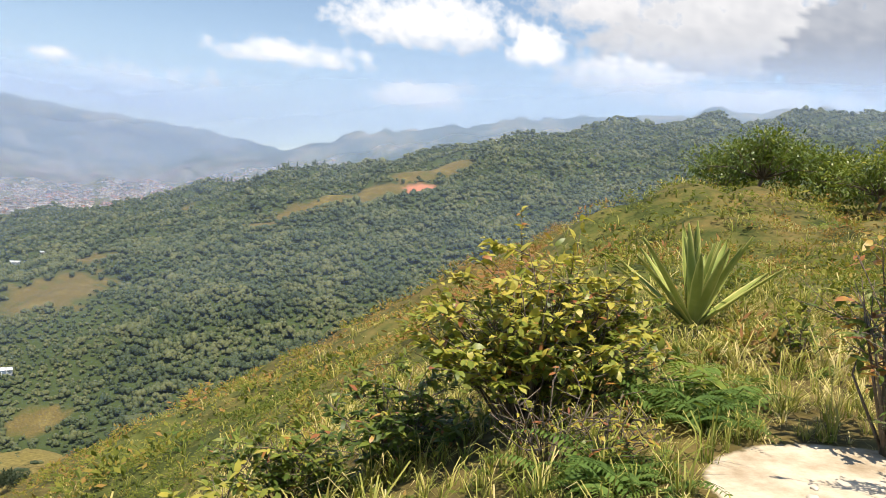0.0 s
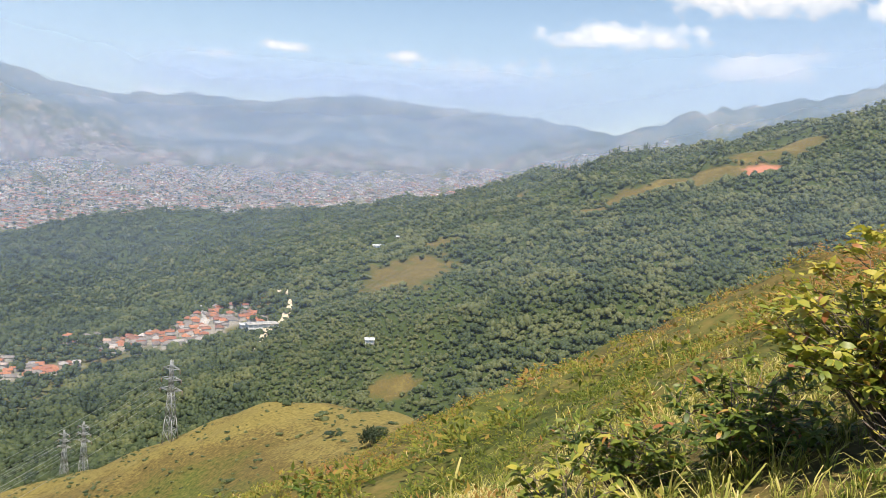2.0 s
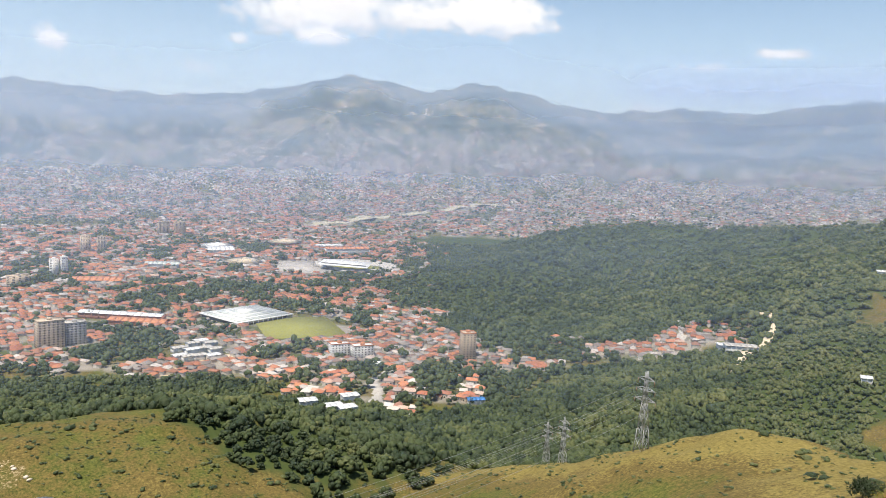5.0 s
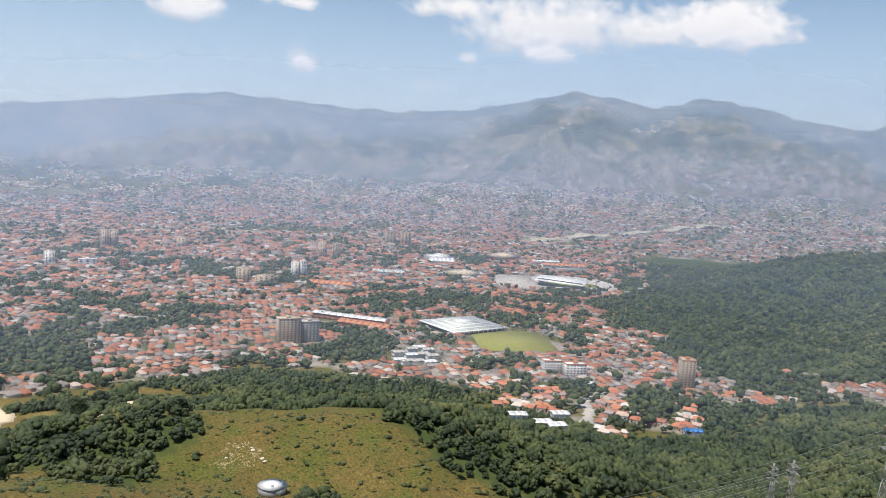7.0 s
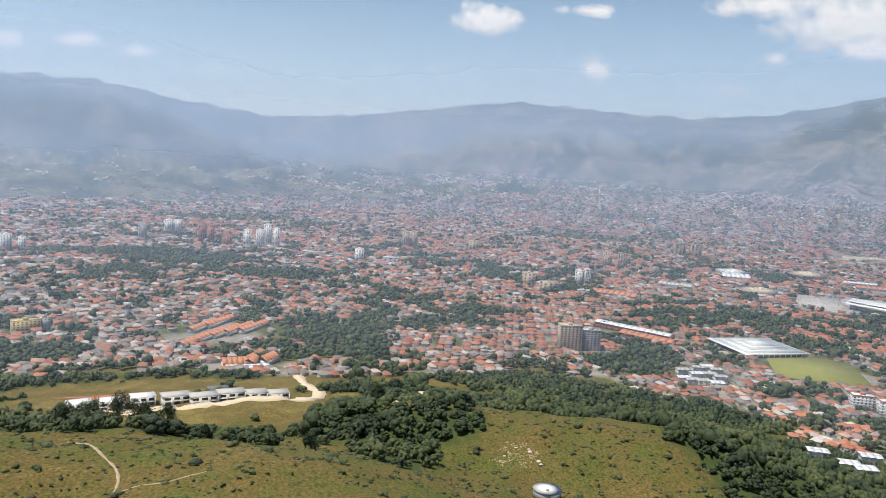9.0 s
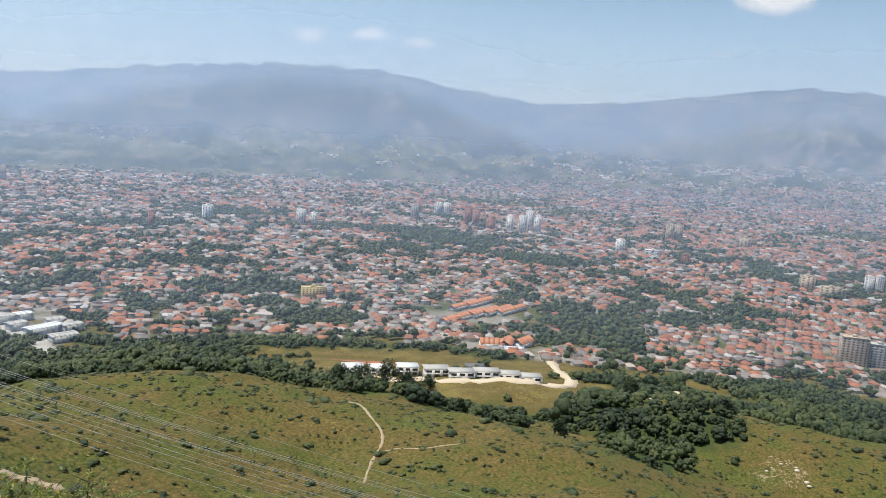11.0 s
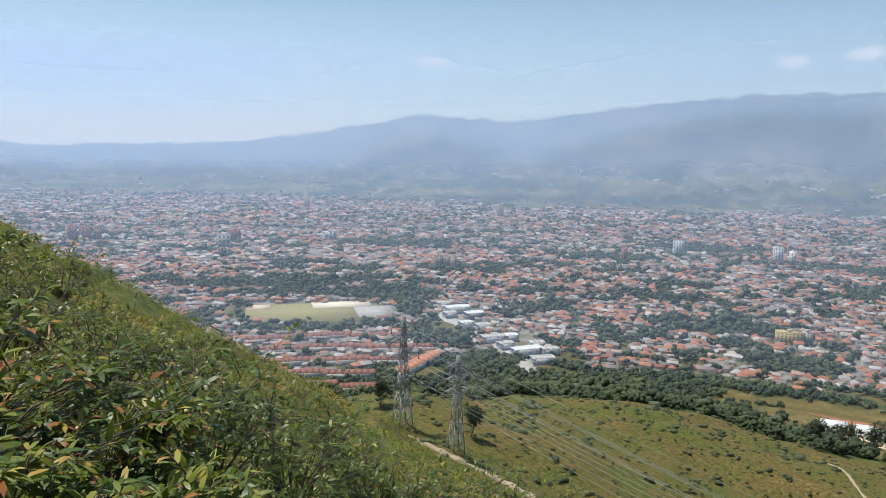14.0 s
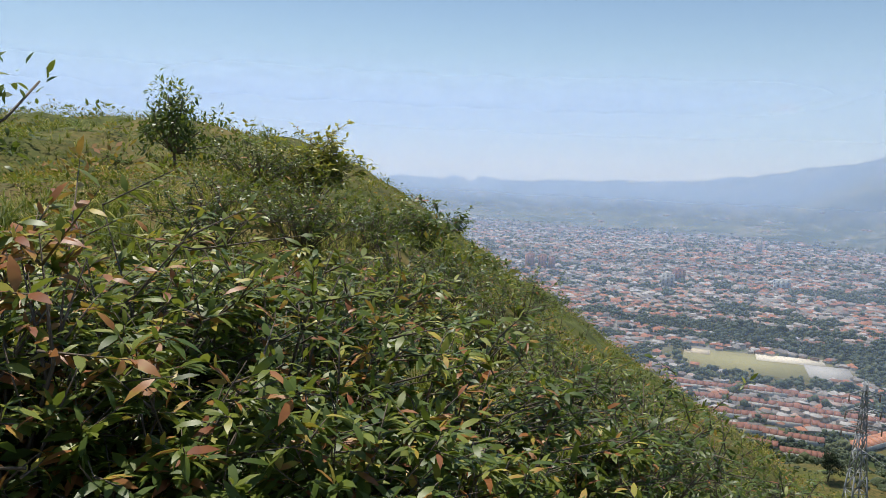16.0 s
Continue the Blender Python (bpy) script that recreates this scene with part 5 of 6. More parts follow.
ribbon("airstrip", ((67.4, 2515), (63.4, 2705), (58.2, 2978), (54.3, 3210)), 46, m_plain("dry_airstrip", (0.30, 0.28, 0.2), (0.44, 0.4, 0.3), 0.95, 0.05), "long pale airstrip beyond the town", "airstrip", 1.0)
PATHS = m_plain("trodden_earth", (0.27, 0.21, 0.13), (0.46, 0.37, 0.25), 0.95, 0.8)
ribbon("trail", ((118.2, 235), (117.7, 254), (117.2, 265), (116.8, 275), (117.2, 288), (118.2, 305), (120, 330)), 1.0, PATHS, "pale eroded footpath over the grassy hill", "path", 0.15)
ribbon("trail", ((117, 266), (116.4, 267), (115.4, 268), (113.2, 266), (110, 275)), 0.5, PATHS, "faint footpath over the grassy hill", "path", 0.15)
ribbon("trail", ((149.6, 206), (148.4, 202), (145.7, 199), (142.7, 197), (138.5, 190), (134, 184)), 2.2, PATHS, "pale dirt track below the pylons", "path", 0.2)


# ---- the houses nearest to the hill, each a thing of its own ----
def m_own(name, stops, rough=0.85):
    m = Mat(name)
    info = m.node("ShaderNodeObjectInfo")
    n = m.noise(0.7, 5)
    c = m.mix(m.math("MULTIPLY", n, 0.5), m.ramp(info.outputs["Random"], *stops), (0.14, 0.10, 0.08))
    return m.surface(c, rough, normal=m.bump(n, 0.3, 0.05))


ROOF_OWN = m_own("clay_roof", ((0.0, (0.42, 0.14, 0.075)), (0.4, (0.55, 0.22, 0.11)), (0.62, (0.34, 0.14, 0.09)), (0.75, (0.36, 0.34, 0.32)), (0.88, (0.66, 0.64, 0.6)), (1.0, (0.5, 0.26, 0.16))))
WALL_OWN = m_own("rendered_wall", ((0.0, (0.78, 0.76, 0.72)), (0.5, (0.68, 0.62, 0.52)), (0.8, (0.6, 0.46, 0.34)), (1.0, (0.8, 0.79, 0.77))))
PANE = m_plain("dark_window", (0.03, 0.035, 0.04), (0.07, 0.08, 0.09), 0.15, 0.5)
DOOR = m_plain("wooden_door", (0.10, 0.06, 0.04), (0.2, 0.12, 0.07), 0.6)
PANE_MESH = mesh_np("window", *box(-0.5, 0.5, -0.03, 0.03, 0, 1), PANE)
DOOR_MESH = mesh_np("door", *box(-0.5, 0.5, -0.03, 0.03, 0, 1), DOOR)
pane_mesh, door_mesh = PANE_MESH.data, DOOR_MESH.data
for o in (PANE_MESH, DOOR_MESH):
    bpy.data.objects.remove(o)


def opening(name, mesh, parent, x, y, z, w, h, rz):
    ob = same(name, mesh, parent, (x, y, z), rz)
    ob.scale = (w, 1, h)
    return ob


def house_model(kind):
    ob = new("house")
    walls, roof = house_template(kind)
    w = part("wall", walls[:2], WALL_OWN, ob)
    part("roof", roof[:2], ROOF_OWN, ob)
    opening("door", door_mesh, ob, 0.0, -0.5, 0.0, 0.1, 0.3, 0)
    for x in (-0.3, 0.3):
        opening("window", pane_mesh, ob, x, -0.5, 0.2, 0.14, 0.2, 0)
        opening("window", pane_mesh, ob, x, 0.5, 0.2, 0.14, 0.2, 0)
        opening("window", pane_mesh, ob, math.copysign(0.5, x), 0.0, 0.2, 0.16, 0.2, math.pi / 2)
    return ob


models = [house_model(k) for k in ("gable", "hip", "shed")]
LABELS = ("low house with a gabled red clay roof", "low house with a hipped red clay roof", "low house with a lean-to metal roof")
for m, lab in zip(models, LABELS):
    tagged(m, lab, "house", "houses at the foot of the hill")
used = [False] * 3
for i, (x, y, z, yaw, sx, sy, sz) in enumerate(OWN[:330]):
    k = (i * 7 + i // 5) % 3
    m = Matrix.LocRotScale((x, y, z), Euler((0, 0, yaw)), (sx, sy, sz))
    if used[k]:
        copy_thing(models[k], m)
    else:
        models[k]["place"] = i
        used[k] = m
for k in range(3):
    del models[k]["place"]
    models[k].matrix_basis = used[k]


# ---- landmarks ----
WHITE = m_plain("white_render", (0.62, 0.61, 0.58), (0.82, 0.81, 0.78), 0.8, 0.3)
TAN = m_plain("tan_render", (0.42, 0.34, 0.25), (0.56, 0.47, 0.36), 0.85, 0.3)
BRICK = m_plain("red_brick_render", (0.34, 0.15, 0.10), (0.46, 0.23, 0.16), 0.85, 0.3)
GREY = m_plain("grey_concrete", (0.36, 0.35, 0.33), (0.5, 0.49, 0.46), 0.85, 0.3)
YELLOW = m_plain("ochre_render", (0.45, 0.36, 0.16), (0.58, 0.48, 0.24), 0.85, 0.3)
CLAY = m_plain("clay_tiles", (0.40, 0.16, 0.085), (0.54, 0.245, 0.13), 0.85, 0.7)
TIN = m_plain("white_metal_roof", (0.60, 0.62, 0.62), (0.78, 0.80, 0.80), 0.45, 0.2)
BLUE_TIN = m_plain("blue_metal_roof", (0.03, 0.16, 0.42), (0.06, 0.24, 0.55), 0.45, 0.4)
SLATE = m_plain("dark_roof", (0.10, 0.10, 0.105), (0.18, 0.18, 0.18), 0.8, 0.5)
TURF = m_plain("yellow_turf", (0.15, 0.17, 0.04), (0.30, 0.29, 0.08), 0.95, 0.15)


def block(a, r, turn, w, d, storeys, mat, label, cols, side_cols, group="apartment blocks of the town", roof=None, name="apartment_block"):
    """A block of flats: walls, a slab for each floor, a parapet, a stair head and its windows."""
    ob = thing(name, a, r, turn, label, "building", group, -0.5)
    h = storeys * 3.0 + 1.0
    part("wall", box(-w / 2, w / 2, -d / 2, d / 2, -3, h), mat, ob)
    part("parapet", joined(box(-w / 2 - 0.3, w / 2 + 0.3, -d / 2 - 0.3, -d / 2 + 0.1, h - 0.2, h + 0.9), box(-w / 2 - 0.3, w / 2 + 0.3, d / 2 - 0.1, d / 2 + 0.3, h - 0.2, h + 0.9),
                           box(-w / 2 - 0.3, -w / 2 + 0.1, -d / 2, d / 2, h - 0.2, h + 0.9), box(w / 2 - 0.1, w / 2 + 0.3, -d / 2, d / 2, h - 0.2, h + 0.9)), roof or mat, ob)
    part("stair_head", box(-2.5, 2.5, -2, 2, h, h + 3), roof or mat, ob)
    for s in range(storeys):
        z = 1.4 + s * 3.0
        part("floor_slab", box(-w / 2 - 0.25, w / 2 + 0.25, -d / 2 - 0.25, d / 2 + 0.25, z - 1.0, z - 0.75), mat, ob) if s else None
        for c in range(cols):
            opening("window", pane_mesh, ob, (c + 0.5) / cols * w - w / 2, -d / 2, z, 0.42 * w / cols, 1.25, 0)
        for c in range(side_cols):
            y = (c + 0.5) / side_cols * d - d / 2
            for x in (-w / 2, w / 2):
                opening("window", pane_mesh, ob, x, y, z, 0.4 * d / side_cols, 1.25, math.pi / 2)
    return ob


block(84.7, 1040, 14, 30, 17, 11, TAN, "cream and grey twelve-storey apartment block", 6, 4)
block(83.2, 1052, 14, 24, 16, 9, GREY, "grey ten-storey apartment block", 5, 3)
block(55.7, 970, 16, 17, 17, 11, TAN, "cream apartment tower with a red flat roof", 4, 4, roof=CLAY)
block(65.2, 962, 20, 24, 13, 5, WHITE, "white apartment block with a tiled roof", 6, 3, roof=CLAY)
block(63.5, 956, 20, 26, 13, 5, WHITE, "white apartment block with a tiled roof", 6, 3, roof=CLAY)
block(122.6, 1062, 10, 32, 12, 5, YELLOW, "ochre apartment block among trees", 7, 2)
block(121.5, 1072, 10, 12, 12, 5, GREY, "grey apartment block among trees", 3, 2)
FAR_TOWERS = ((108.5, 1865, 16, 14, WHITE), (107.6, 1878, 16, 14, WHITE), (107.1, 1920, 15, 17, WHITE), (106.5, 1888, 16, 15, WHITE), (111.6, 1979, 16, 14, BRICK), (111.0, 1958, 14, 13, BRICK), (109.9, 1885, 20, 9, BRICK), (123.7, 1777, 18, 11, WHITE), (122.8, 1780, 14, 9, WHITE),
              (113.8, 2123, 18, 11, WHITE), (113.2, 2123, 16, 11, WHITE), (115.5, 1990, 15, 12, GREY), (100.5, 1720, 18, 9, WHITE))
MORE_TOWERS = ((98.2, 1701, 34, 5, WHITE), (77.6, 2265, 30, 12, TAN), (76.5, 2278, 30, 12, TAN), (97.2, 2001, 16, 14, TAN), (96.6, 2010, 16, 14, TAN), (92.2, 2022, 26, 9, TAN), (95.9, 1647, 16, 7, BRICK), (88, 1527, 24, 9, TAN), (86.5, 1495, 34, 6, TAN), (84.4, 1600, 11, 10, WHITE),
               (83.8, 1603, 11, 11, WHITE), (82.5, 1916, 18, 13, TAN), (81.5, 1926, 18, 12, TAN))
WEST_TOWERS = ((147.3, 1478, 17, 9, TAN), (146.7, 1478, 15, 9, TAN), (146.2, 1470, 13, 9, TAN), (162.7, 1748, 26, 10, GREY), (162.0, 1860, 26, 9, BRICK), (155.3, 1875, 34, 7, WHITE), (130.2, 1786, 20, 11, WHITE), (133.9, 1629, 12, 12, BRICK), (172.5, 1926, 20, 11, BRICK),
               (171.6, 1926, 20, 11, BRICK), (170.9, 1930, 16, 10, BRICK), (156.9, 2600, 18, 14, TAN), (142.9, 2457, 18, 14, TAN))
NAMES = {WHITE.name: "white", TAN.name: "cream", BRICK.name: "red-brown", GREY.name: "grey"}
for a, r, w, st, mat in FAR_TOWERS + MORE_TOWERS + WEST_TOWERS:
    block(a, r, 12 + 20 * math.sin(a * 3), w, 13, st, mat, NAMES[mat.name] + " apartment tower above the roofs of the town", 3, 1, "towers of the town", name="apartment_tower")


def sheds(name, a, r, turn, w, d, h, rise, wall, roof, label, bays=8):
    """A long low building with a gabled roof laid in bands, and posts along its front."""
    ob = thing(name, a, r, turn, label, "building")
    part("wall", box(-w / 2, w / 2, -d / 2, d / 2, -2, h), wall, ob)
    for s in (-1, 1):
        for b in range(bays):
            x0, x1 = -w / 2 - 1 + b * (w + 2) / bays, -w / 2 - 1 + (b + 0.96) * (w + 2) / bays
            V = np.array([(x0, s * (d / 2 + 1.2), h - 0.2), (x1, s * (d / 2 + 1.2), h - 0.2), (x1, 0, h + rise), (x0, 0, h + rise)])
            V = np.concatenate([V, V + (0, 0, 0.35)])
            part("roof_sheet", (V, box(0, 1, 0, 1, 0, 1)[1]), roof, ob)
    for b in range(bays + 1):
        part("post", box(-w / 2 + b * w / bays - 0.3, -w / 2 + b * w / bays + 0.3, -d / 2 - 0.7, -d / 2 - 0.1, -1, h), wall, ob)
    return ob


PALE = m_plain("weathered_metal_roof", (0.42, 0.47, 0.45), (0.52, 0.56, 0.54), 0.5, 0.2)
hall = thing("sports_hall", 71.9, 1185, 38, "wide sports hall with a white ribbed stepped roof", "building")
part("wall", box(-48, 48, -42, 42, -2, 5), SLATE, hall)
for i in range(7):
    part("roof_step", box(-52 + i * 6.5, 52 - i * 6.5, -46 + i * 6, 46 - i * 6, 5 + i * 0.9, 5.9 + i * 0.9), TIN if i % 2 == 0 else PALE, hall)
for i in range(12):
    part("column", box(-50 + i * 8.9, -49 + i * 8.9, -45, -44, -2, 5.1), WHITE, hall)
field = thing("turf_field", 68.2, 1118, 12, "rough yellow-green playing field beside the hall", "field")
part("turf", box(-55, 55, -64, 64, -3, 0.9), TURF, field)
sheds("market_hall", 80.2, 1190, -25, 120, 20, 8, 2, BRICK, TIN, "long market hall with a pale metal roof", 12)
sheds("brick_hall", 79.1, 1150, -25, 80, 26, 6, 3, BRICK, CLAY, "long low hall with red roof bands", 8)
sheds("factory_hall", 73.8, 1937, 10, 60, 50, 8, 6, WHITE, TIN, "round-shouldered hall with a grey metal roof", 6)
sheds("blue_roofed_house", 54.9, 788, 15, 17, 9, 5, 1.4, WHITE, BLUE_TIN, "small house with a bright blue metal roof", 4)
sheds("school", 140.6, 900, 30, 36, 14, 8, 0.6, WHITE, TIN, "long white building beside the avenue", 8)
sheds("warehouse", 143.2, 950, 25, 28, 14, 8, 0.8, WHITE, GREY, "white warehouse beside the avenue", 6)
sheds("warehouse", 145.9, 1110, 25, 36, 16, 9, 0.8, WHITE, TIN, "white warehouse beside the avenue", 6)
for a, r, w, t in ((146.9, 1140, 18, 20), (145.2, 1020, 16, 28), (142.2, 920, 18, 30), (143.9, 1010, 20, 22), (141.8, 960, 16, 24), (146.4, 1075, 18, 26), (139.9, 930, 18, 18), (138.9, 905, 20, 24)):
    sheds("white_house", a, r, t, w, 12, 8, 0.7, WHITE, GREY if w > 17 else TIN, "white flat-roofed building beside the avenue", 3)
sheds("warehouse", 139.4, 868, 20, 26, 14, 7, 0.6, WHITE, GREY, "white warehouse with a grey roof", 6)
sheds("warehouse", 144.6, 1075, 25, 26, 15, 9, 0.6, GREY, TIN, "grey warehouse with a white roof", 6)
for i, (a, r) in enumerate(((111.9, 985), (110.9, 1010), (109.9, 1030), (108.9, 1046), (107.9, 1056), (111.4, 1060), (110.3, 1085))):
    sheds("terrace_row", a, r, 58, 62, 12, 5, 2.6, WHITE, CLAY, "terrace of houses under one long orange roof", 7)
for i, (a, r, w) in enumerate(((159.8, 950, 60), (155.8, 958, 70), (151.6, 955, 70), (147.8, 905, 40), (159.0, 900, 60), (155, 905, 66), (151, 900, 60), (158.2, 850, 56), (154.4, 850, 62), (150.6, 850, 50), (157.4, 805, 50), (153.8, 800, 52), (156.4, 765, 44), (153, 755, 40))):
    sheds("terrace_row", a, r, 3 + 4 * math.sin(i), w, 13, 5.5, 2.4, WHITE, m_plain("old_clay_tiles", (0.15, 0.062, 0.046), (0.28, 0.125, 0.085), 0.9, 0.15) if i == 0 else bpy.data.materials["old_clay_tiles"], "terrace of houses under long red-brown roofs", 8)
sheds("terrace_row", 148.8, 835, 62, 90, 15, 6, 2.4, WHITE, CLAY, "terrace of houses under one long orange roof", 9)


def townhouse(a, r, turn, w, roof, label):
    ob = thing("townhouse", a, r, turn, label, "house", "new townhouses on the slope", 0.0)
    part("wall", box(-w / 2, w / 2, -5, 5, -4, 6.2), WHITE, ob)
    part("roof", box(-w / 2 - 0.8, w / 2 + 0.8, -5.8, 5.8, 6.2, 6.8), roof, ob)
    part("balcony", box(-w / 2, w / 2, -6.6, -5, 2.9, 3.3), WHITE, ob)
    n = max(2, int(w / 5))
    for i in range(n):
        x = (i + 0.5) / n * w - w / 2
        opening("window", pane_mesh, ob, x, -5.0, 3.6, w / n * 0.65, 1.9, 0)
        opening("garage_door", door_mesh, ob, x, -5.0, 0.2, w / n * 0.6, 2.2, 0)
        part("pillar", box(x + w / n / 2 - 0.25, x + w / n / 2 + 0.25, -6.4, -5.0, -1, 6.2), WHITE, ob)


for a, r in ((119.4, 598), (117.3, 590), (115.3, 590)):
    townhouse(a, r, 8, 16, TIN, "new white two-storey townhouse with a flat white roof")
for a, r in ((113.1, 584), (111.2, 580), (109.3, 588), (107.7, 600), (106.1, 612)):
    townhouse(a, r, 12, 19, GREY, "white two-storey townhouse with a grey roof")
townhouse(110.2, 640, 10, 15, SLATE, "white two-storey townhouse with a grey roof")
for a, r, t in ((109.1, 843, 10), (108.0, 852, 80), (106.8, 868, 60)):
    sheds("villa", a, r, t, 26, 14, 6, 5, WHITE, CLAY, "large white house with a steep orange roof", 5)
sheds("white_hall", 107.5, 815, 10, 24, 14, 5, 0.5, WHITE, TIN, "low white hall beside the orange-roofed houses", 4)
for i in range(11):
    a, r = 74.2 + (i % 4) * 0.75 + 0.2 * math.sin(i), 945 + (i // 4) * 34 + 6 * math.sin(i * 3)
    sheds("new_house", a, r, 25, 15, 10, 6.5, 0.8, WHITE, GREY if i % 3 else TIN, "new white house with a flat grey roof", 3)
for a, r, t in ((65.5, 742, 20), (64.5, 738, 25), (64.3, 780, 20), (67.4, 760, 15), (62.6, 905, 30)):
    sheds("modern_house", a, r, t, 17, 11, 7, 0.4, WHITE, TIN, "modern white house with a flat roof", 3)
sheds("building_shell", 36.5, 905, 15, 34, 14, 9, 0.3, WHITE, GREY, "unfinished white building above the village", 6)
sheds("building_shell", 37.4, 925, 15, 20, 12, 6, 0.3, WHITE, TIN, "unfinished white building above the village", 4)
sheds("farmhouse", 28.3, 1290, 10, 22, 10, 4, 1.5, WHITE, TIN, "pale farmhouse on the wooded ridge", 4)
sheds("farmhouse", 26.8, 1300, 10, 14, 9, 4, 1.5, TAN, TIN, "pale farmhouse on the wooded ridge", 4)
sheds("cottage", 28.7, 760, 10, 8, 7, 6, 1.5, WHITE, TIN, "small white cottage in the woods", 2)


def tank():
    ob = thing("water_tank", 85.4, 338, 0, "round grey steel water tank on the grassy hill", "tank", dz=-0.3)
    bm = bmesh.new()
    bmesh.ops.create_cone(bm, cap_ends=True, segments=40, radius1=6.2, radius2=6.2, depth=4.6)
    V, F = bm_arrays(bm)
    part("shell", (V + (0, 0, 2.2), F), STEEL, ob)
    bm = bmesh.new()
    bmesh.ops.create_cone(bm, cap_ends=True, segments=40, radius1=6.5, radius2=0.4, depth=0.7)
    V, F = bm_arrays(bm)
    part("lid", (V + (0, 0, 4.86), F), TIN, ob, "pale shallow conical lid")
    part("hatch", box(-0.6, 0.6, -3.6, -2.4, 4.6, 5.4), STEEL, ob)
    for i in range(2):
        part("ladder_rail", beam((6.3, i * 0.6, 0), (6.3, i * 0.6, 5.2), 0.08), STEEL, ob)


tank()
slope_settlements()


def stadium():
    ob = thing("stadium", 64.2, 1735, -20, "football stadium with terraced stands and a white canopy", "stadium")
    part("pitch", box(-52, 52, -34, 34, -1, 0.6), TURF, ob)
    for k in range(5):
        seg = []
        for i in range(28):
            t0, t1 = i * 2 * math.pi / 28, (i + 1) * 2 * math.pi / 28
            ra, rb, z = (62 + k * 6, 44 + k * 6, 1.5 + k * 1.3)
            q = [(math.cos(t) * (ra + e), math.sin(t) * (rb + e)) for t in (t0, t1) for e in (0, 6.2)]
            V = np.array([(*q[0], -2), (*q[2], -2), (*q[3], -2), (*q[1], -2), (*q[0], z), (*q[2], z), (*q[3], z), (*q[1], z)])
            seg.append((V, box(0, 1, 0, 1, 0, 1)[1]))
        part("terrace", joined(*seg), GREY, ob)
    V, F = box(-55, 55, -82, -50, 0, 1)
    V[:, 2] += 15 + (V[:, 1] + 66) * 0.25
    part("canopy", (V, F), TIN, ob, "white sloping canopy")
    V, F = box(-50, 50, -76, -56, 0, 1.5)
    V[:, 2] += 11 - (V[:, 1] + 66) * 0.35
    part("seating", (V, F), SLATE, ob, "dark tiers of seats")
    for x in (-46, 0, 46):
        part("support", beam((x, -80, 0), (x, -74, 13), 1.4), GREY, ob)
    for x, y in ((-75, -60), (75, -60), (-75, 60), (75, 60)):
        part("light_mast", beam((x, y, -1), (x, y, 34), 0.9, 0.5), STEEL, ob)


stadium()


def arena(a, r, rad, h, wall, roof, label):
    ob = thing("arena", a, r, 0, label, "arena")
    for nm, r1, r2, z, d, mat in (("wall", rad, rad * 1.03, h / 2 - 1, h + 2, wall), ("roof", rad * 1.06, rad * 0.15, h + rad * 0.09, rad * 0.18, roof)):
        bm = bmesh.new()
        bmesh.ops.create_cone(bm, cap_ends=True, segments=28, radius1=r1, radius2=r2, depth=d)
        V, F = bm_arrays(bm)
        part(nm, (V + (0, 0, z), F), mat, ob)
    for i in range(14):
        t = i * 2 * math.pi / 14
        part("rib", beam((math.cos(t) * rad * 1.04, math.sin(t) * rad * 1.04, h + 0.4), (math.cos(t) * rad * 0.16, math.sin(t) * rad * 0.16, h + rad * 0.19), 0.8), GREY, ob)


arena(69.3, 2110, 42, 9, BRICK, EARTH, "round bullring with a brown rim")
arena(74.0, 2010, 38, 8, WHITE, TIN, "round hall with a faceted grey roof")
arena(72.1, 1760, 40, 4, GREY, EARTH, "oval track with pale banking")
sheds("zigzag_hall", 64.9, 1965, 15, 110, 30, 13, 4, WHITE, CLAY, "long white building with a zigzag front", 10)
sheds("long_shed", 66.2, 2050, 15, 70, 22, 10, 2, WHITE, TIN, "long white building beside the stadium", 8)
park = thing("car_park", 68, 1715, 6, "wide grey paved car park beside the stadium", "car park")
part("paving", box(-56, 56, -92, 92, -3, 0.9), ASPHALT, park)
for i in range(5):
    part("kerb", box(-54, 54, -76 + i * 38 - 0.5, -75 + i * 38 + 0.5, 0.9, 1.5), GREY, park)
sheds("red_roofed_hall", 81.7, 1515, -12, 84, 44, 6, 4, WHITE, CLAY, "broad low hall with an orange-red roof", 8)
sheds("green_roofed_hall", 77.6, 1700, -8, 66, 34, 7, 3, WHITE, PALE, "broad hall with a pale green metal roof", 8)
wt = thing("water_tower", 116.4, 1105, 0, "slender grey concrete water tower", "tower")
part("shaft", tube([(0, 0, -1), (0, 0, 20)], 3.4, 3.0, 12), GREY, wt)
part("bowl", tube([(0, 0, 19), (0, 0, 25)], 4.2, 4.8, 12), GREY, wt)
sports = thing("sports_ground", 156.4, 1105, 4, "bare sports ground with pale sand and worn turf", "field")
part("turf", box(-95, 95, -60, 58, -3, 0.9), m_plain("worn_turf", (0.20, 0.19, 0.08), (0.33, 0.29, 0.14), 0.95, 0.12), sports)
part("sand", box(0, 86, 24, 62, -3, 1.3), m_plain("pale_sand", (0.6, 0.52, 0.4), (0.74, 0.67, 0.55), 0.95, 0.3), sports)
part("track", box(58, 112, -44, 26, -3, 1.2), ASPHALT, sports)
part("clay_court", box(-94, -60, 26, 54, -3, 1.3), EARTH, sports)


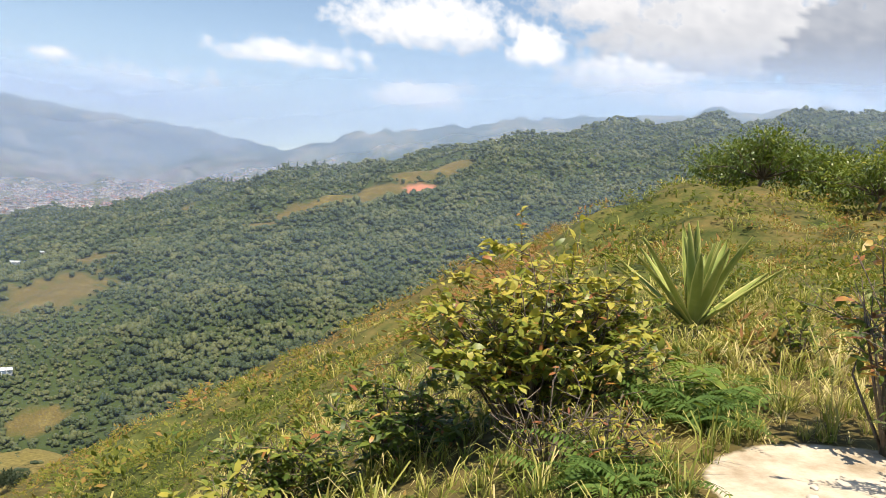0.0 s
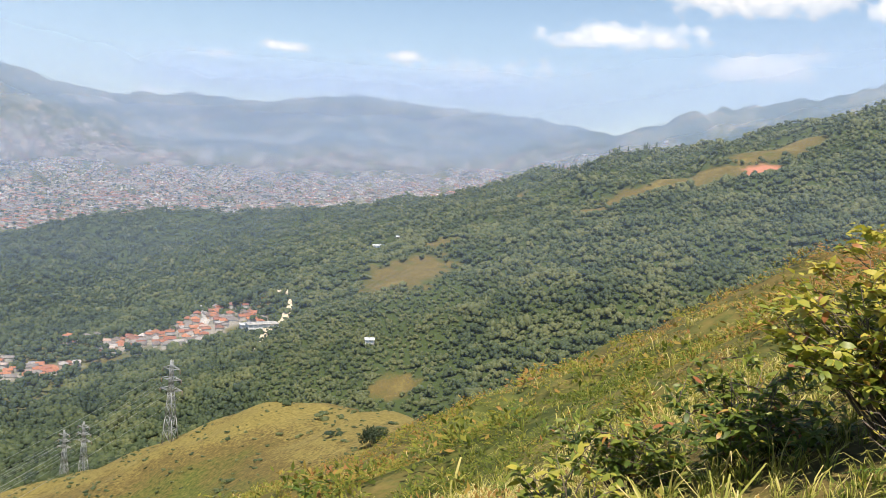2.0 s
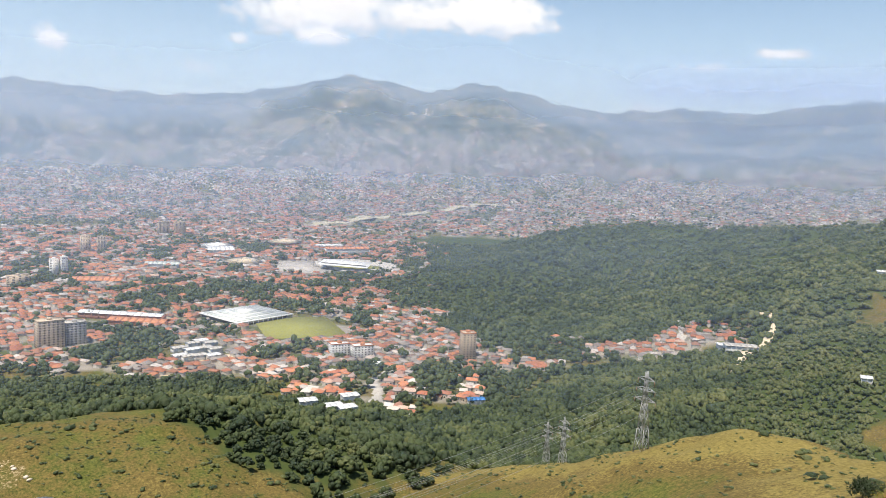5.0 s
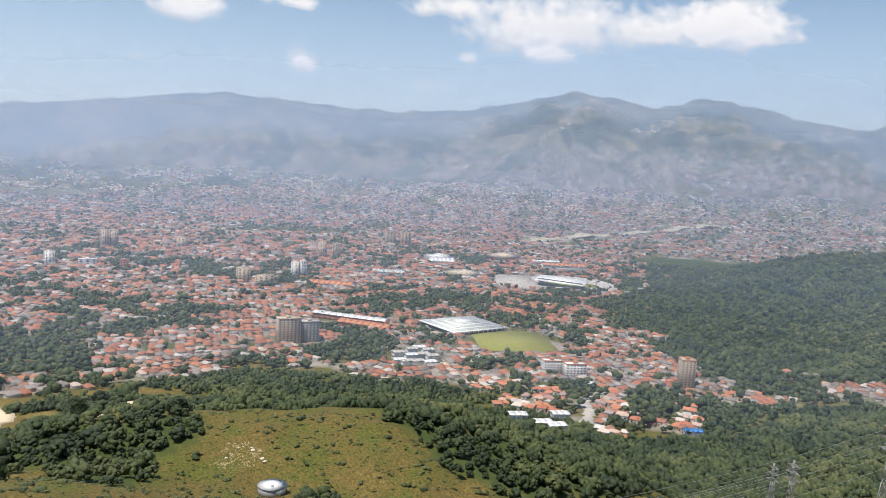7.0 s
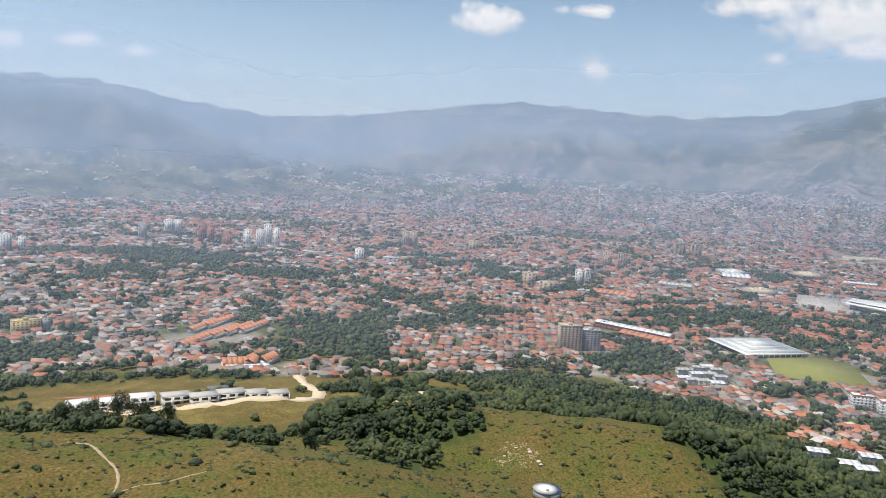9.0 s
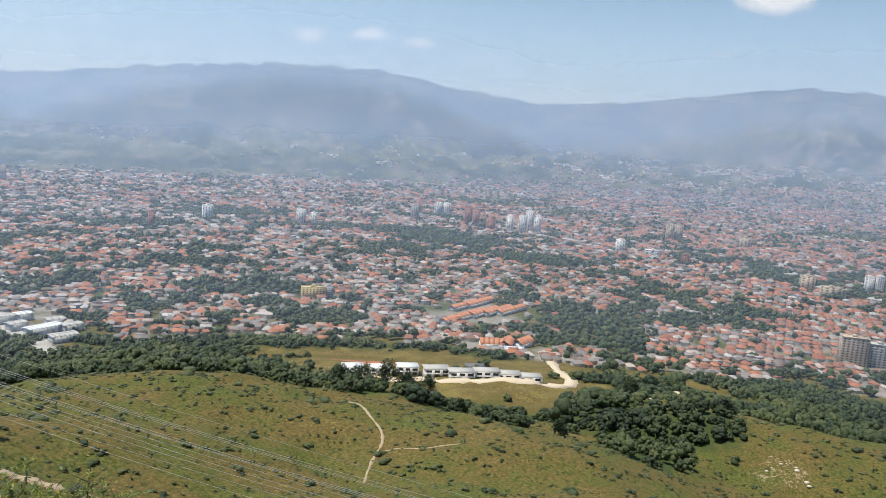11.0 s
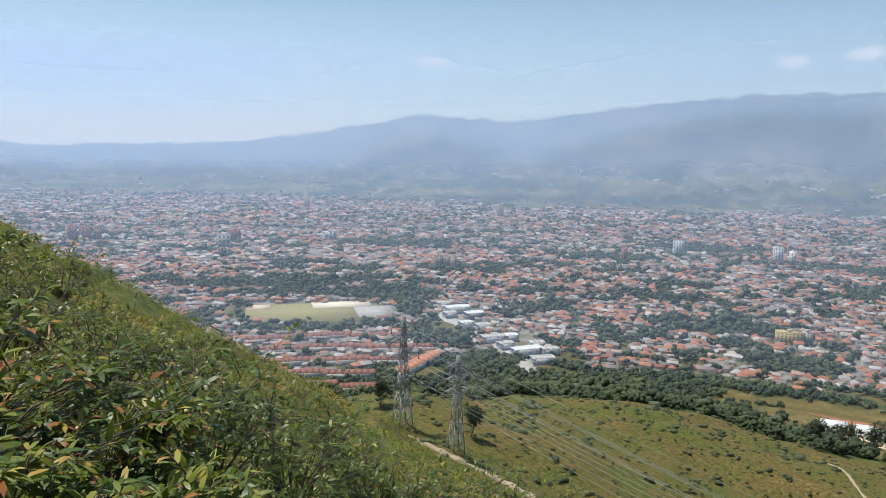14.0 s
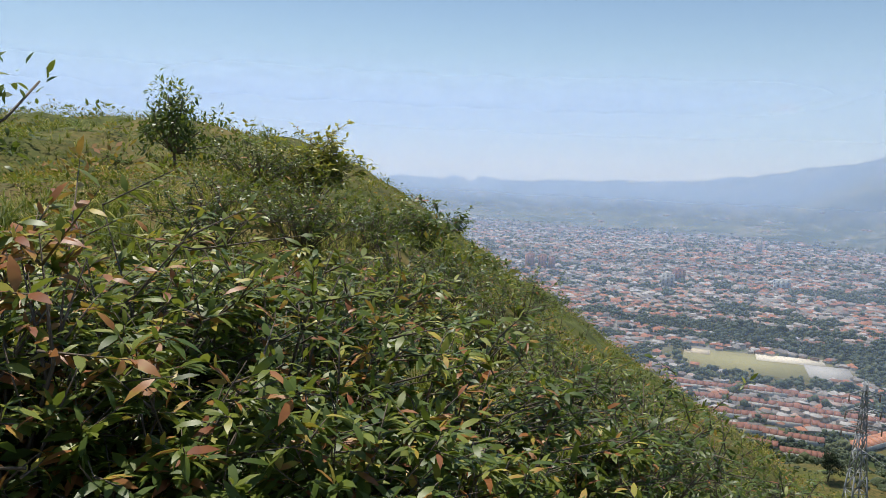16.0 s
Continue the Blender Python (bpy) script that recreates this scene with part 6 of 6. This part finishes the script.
# ---- conifers on the ridge, and stones on the path ----
def pines():
    """A stand of dark conifers on the crest of the wooded ridge."""
    g = np.random.default_rng(77)
    n = 70
    a, r = g.uniform(9, 16.2, n), g.uniform(1900, 1965, n)
    x, y = polar(a, r)
    V, F = [], []
    for k in range(4):
        th = np.arange(7) * 2 * math.pi / 7
        ring = np.stack([np.cos(th) * (1 - k * 0.2), np.sin(th) * (1 - k * 0.2), np.full(7, k * 0.62)], 1) * (1 + 0.15 * g.normal(0, 1, (7, 1)))
        o = len(V) * 8
        V.append(np.vstack([ring, [[0, 0, k * 0.62 + 1.3]]]))
        F.append(np.array([(o + i, o + (i + 1) % 7, o + 7) for i in range(7)]))
    T = (np.concatenate(V), np.concatenate(F), np.zeros(32))
    sc = g.uniform(3.2, 5.2, n)
    V, F, t = spread([T], np.stack([x, y, land(x, y) + 3], 1), g.uniform(0, 6, n), np.stack([sc, sc, sc * 1.7], 1), g.normal(0.12, 0.06, n))
    tagged(mesh_np("ridge_conifers", V, F, FOREST, False, tint=t), "dark conifers on the crest of the ridge", "woods", kind="stuff")


pines()
STONE = m_plain("pale_stone", (0.42, 0.36, 0.27), (0.66, 0.6, 0.5), 0.9, 12)


def stone(a, r, size, seed):
    g = np.random.default_rng(seed)
    bm = bmesh.new()
    bmesh.ops.create_icosphere(bm, subdivisions=2, radius=1.0)
    V, F = bm_arrays(bm)
    V = V * (1 + 0.16 * g.normal(0, 1, (len(V), 1))) * (1.3, 1.0, 0.55) * size
    ob = mesh_np("stone", V, F, STONE)
    x, y, z = spot(a, r, size * 0.15)
    ob.location = (x, y, z)
    ob.rotation_euler = (0, 0, g.uniform(0, 6))
    tagged(ob, "pale weathered stone on the sandy path", "stone", "stones on the path")


for i in range(16):
    stone(-30.5 + 6 * math.sin(i * 2.1), 5.05 + 0.4 * math.cos(i * 3.3), 0.012 + 0.012 * (i % 4), 300 + i)
for i in range(9):
    stone(87.6 + 1.6 * math.sin(i * 2.3), 372 + 7 * math.cos(i * 1.7), 0.4 + 0.3 * (i % 3), 330 + i)
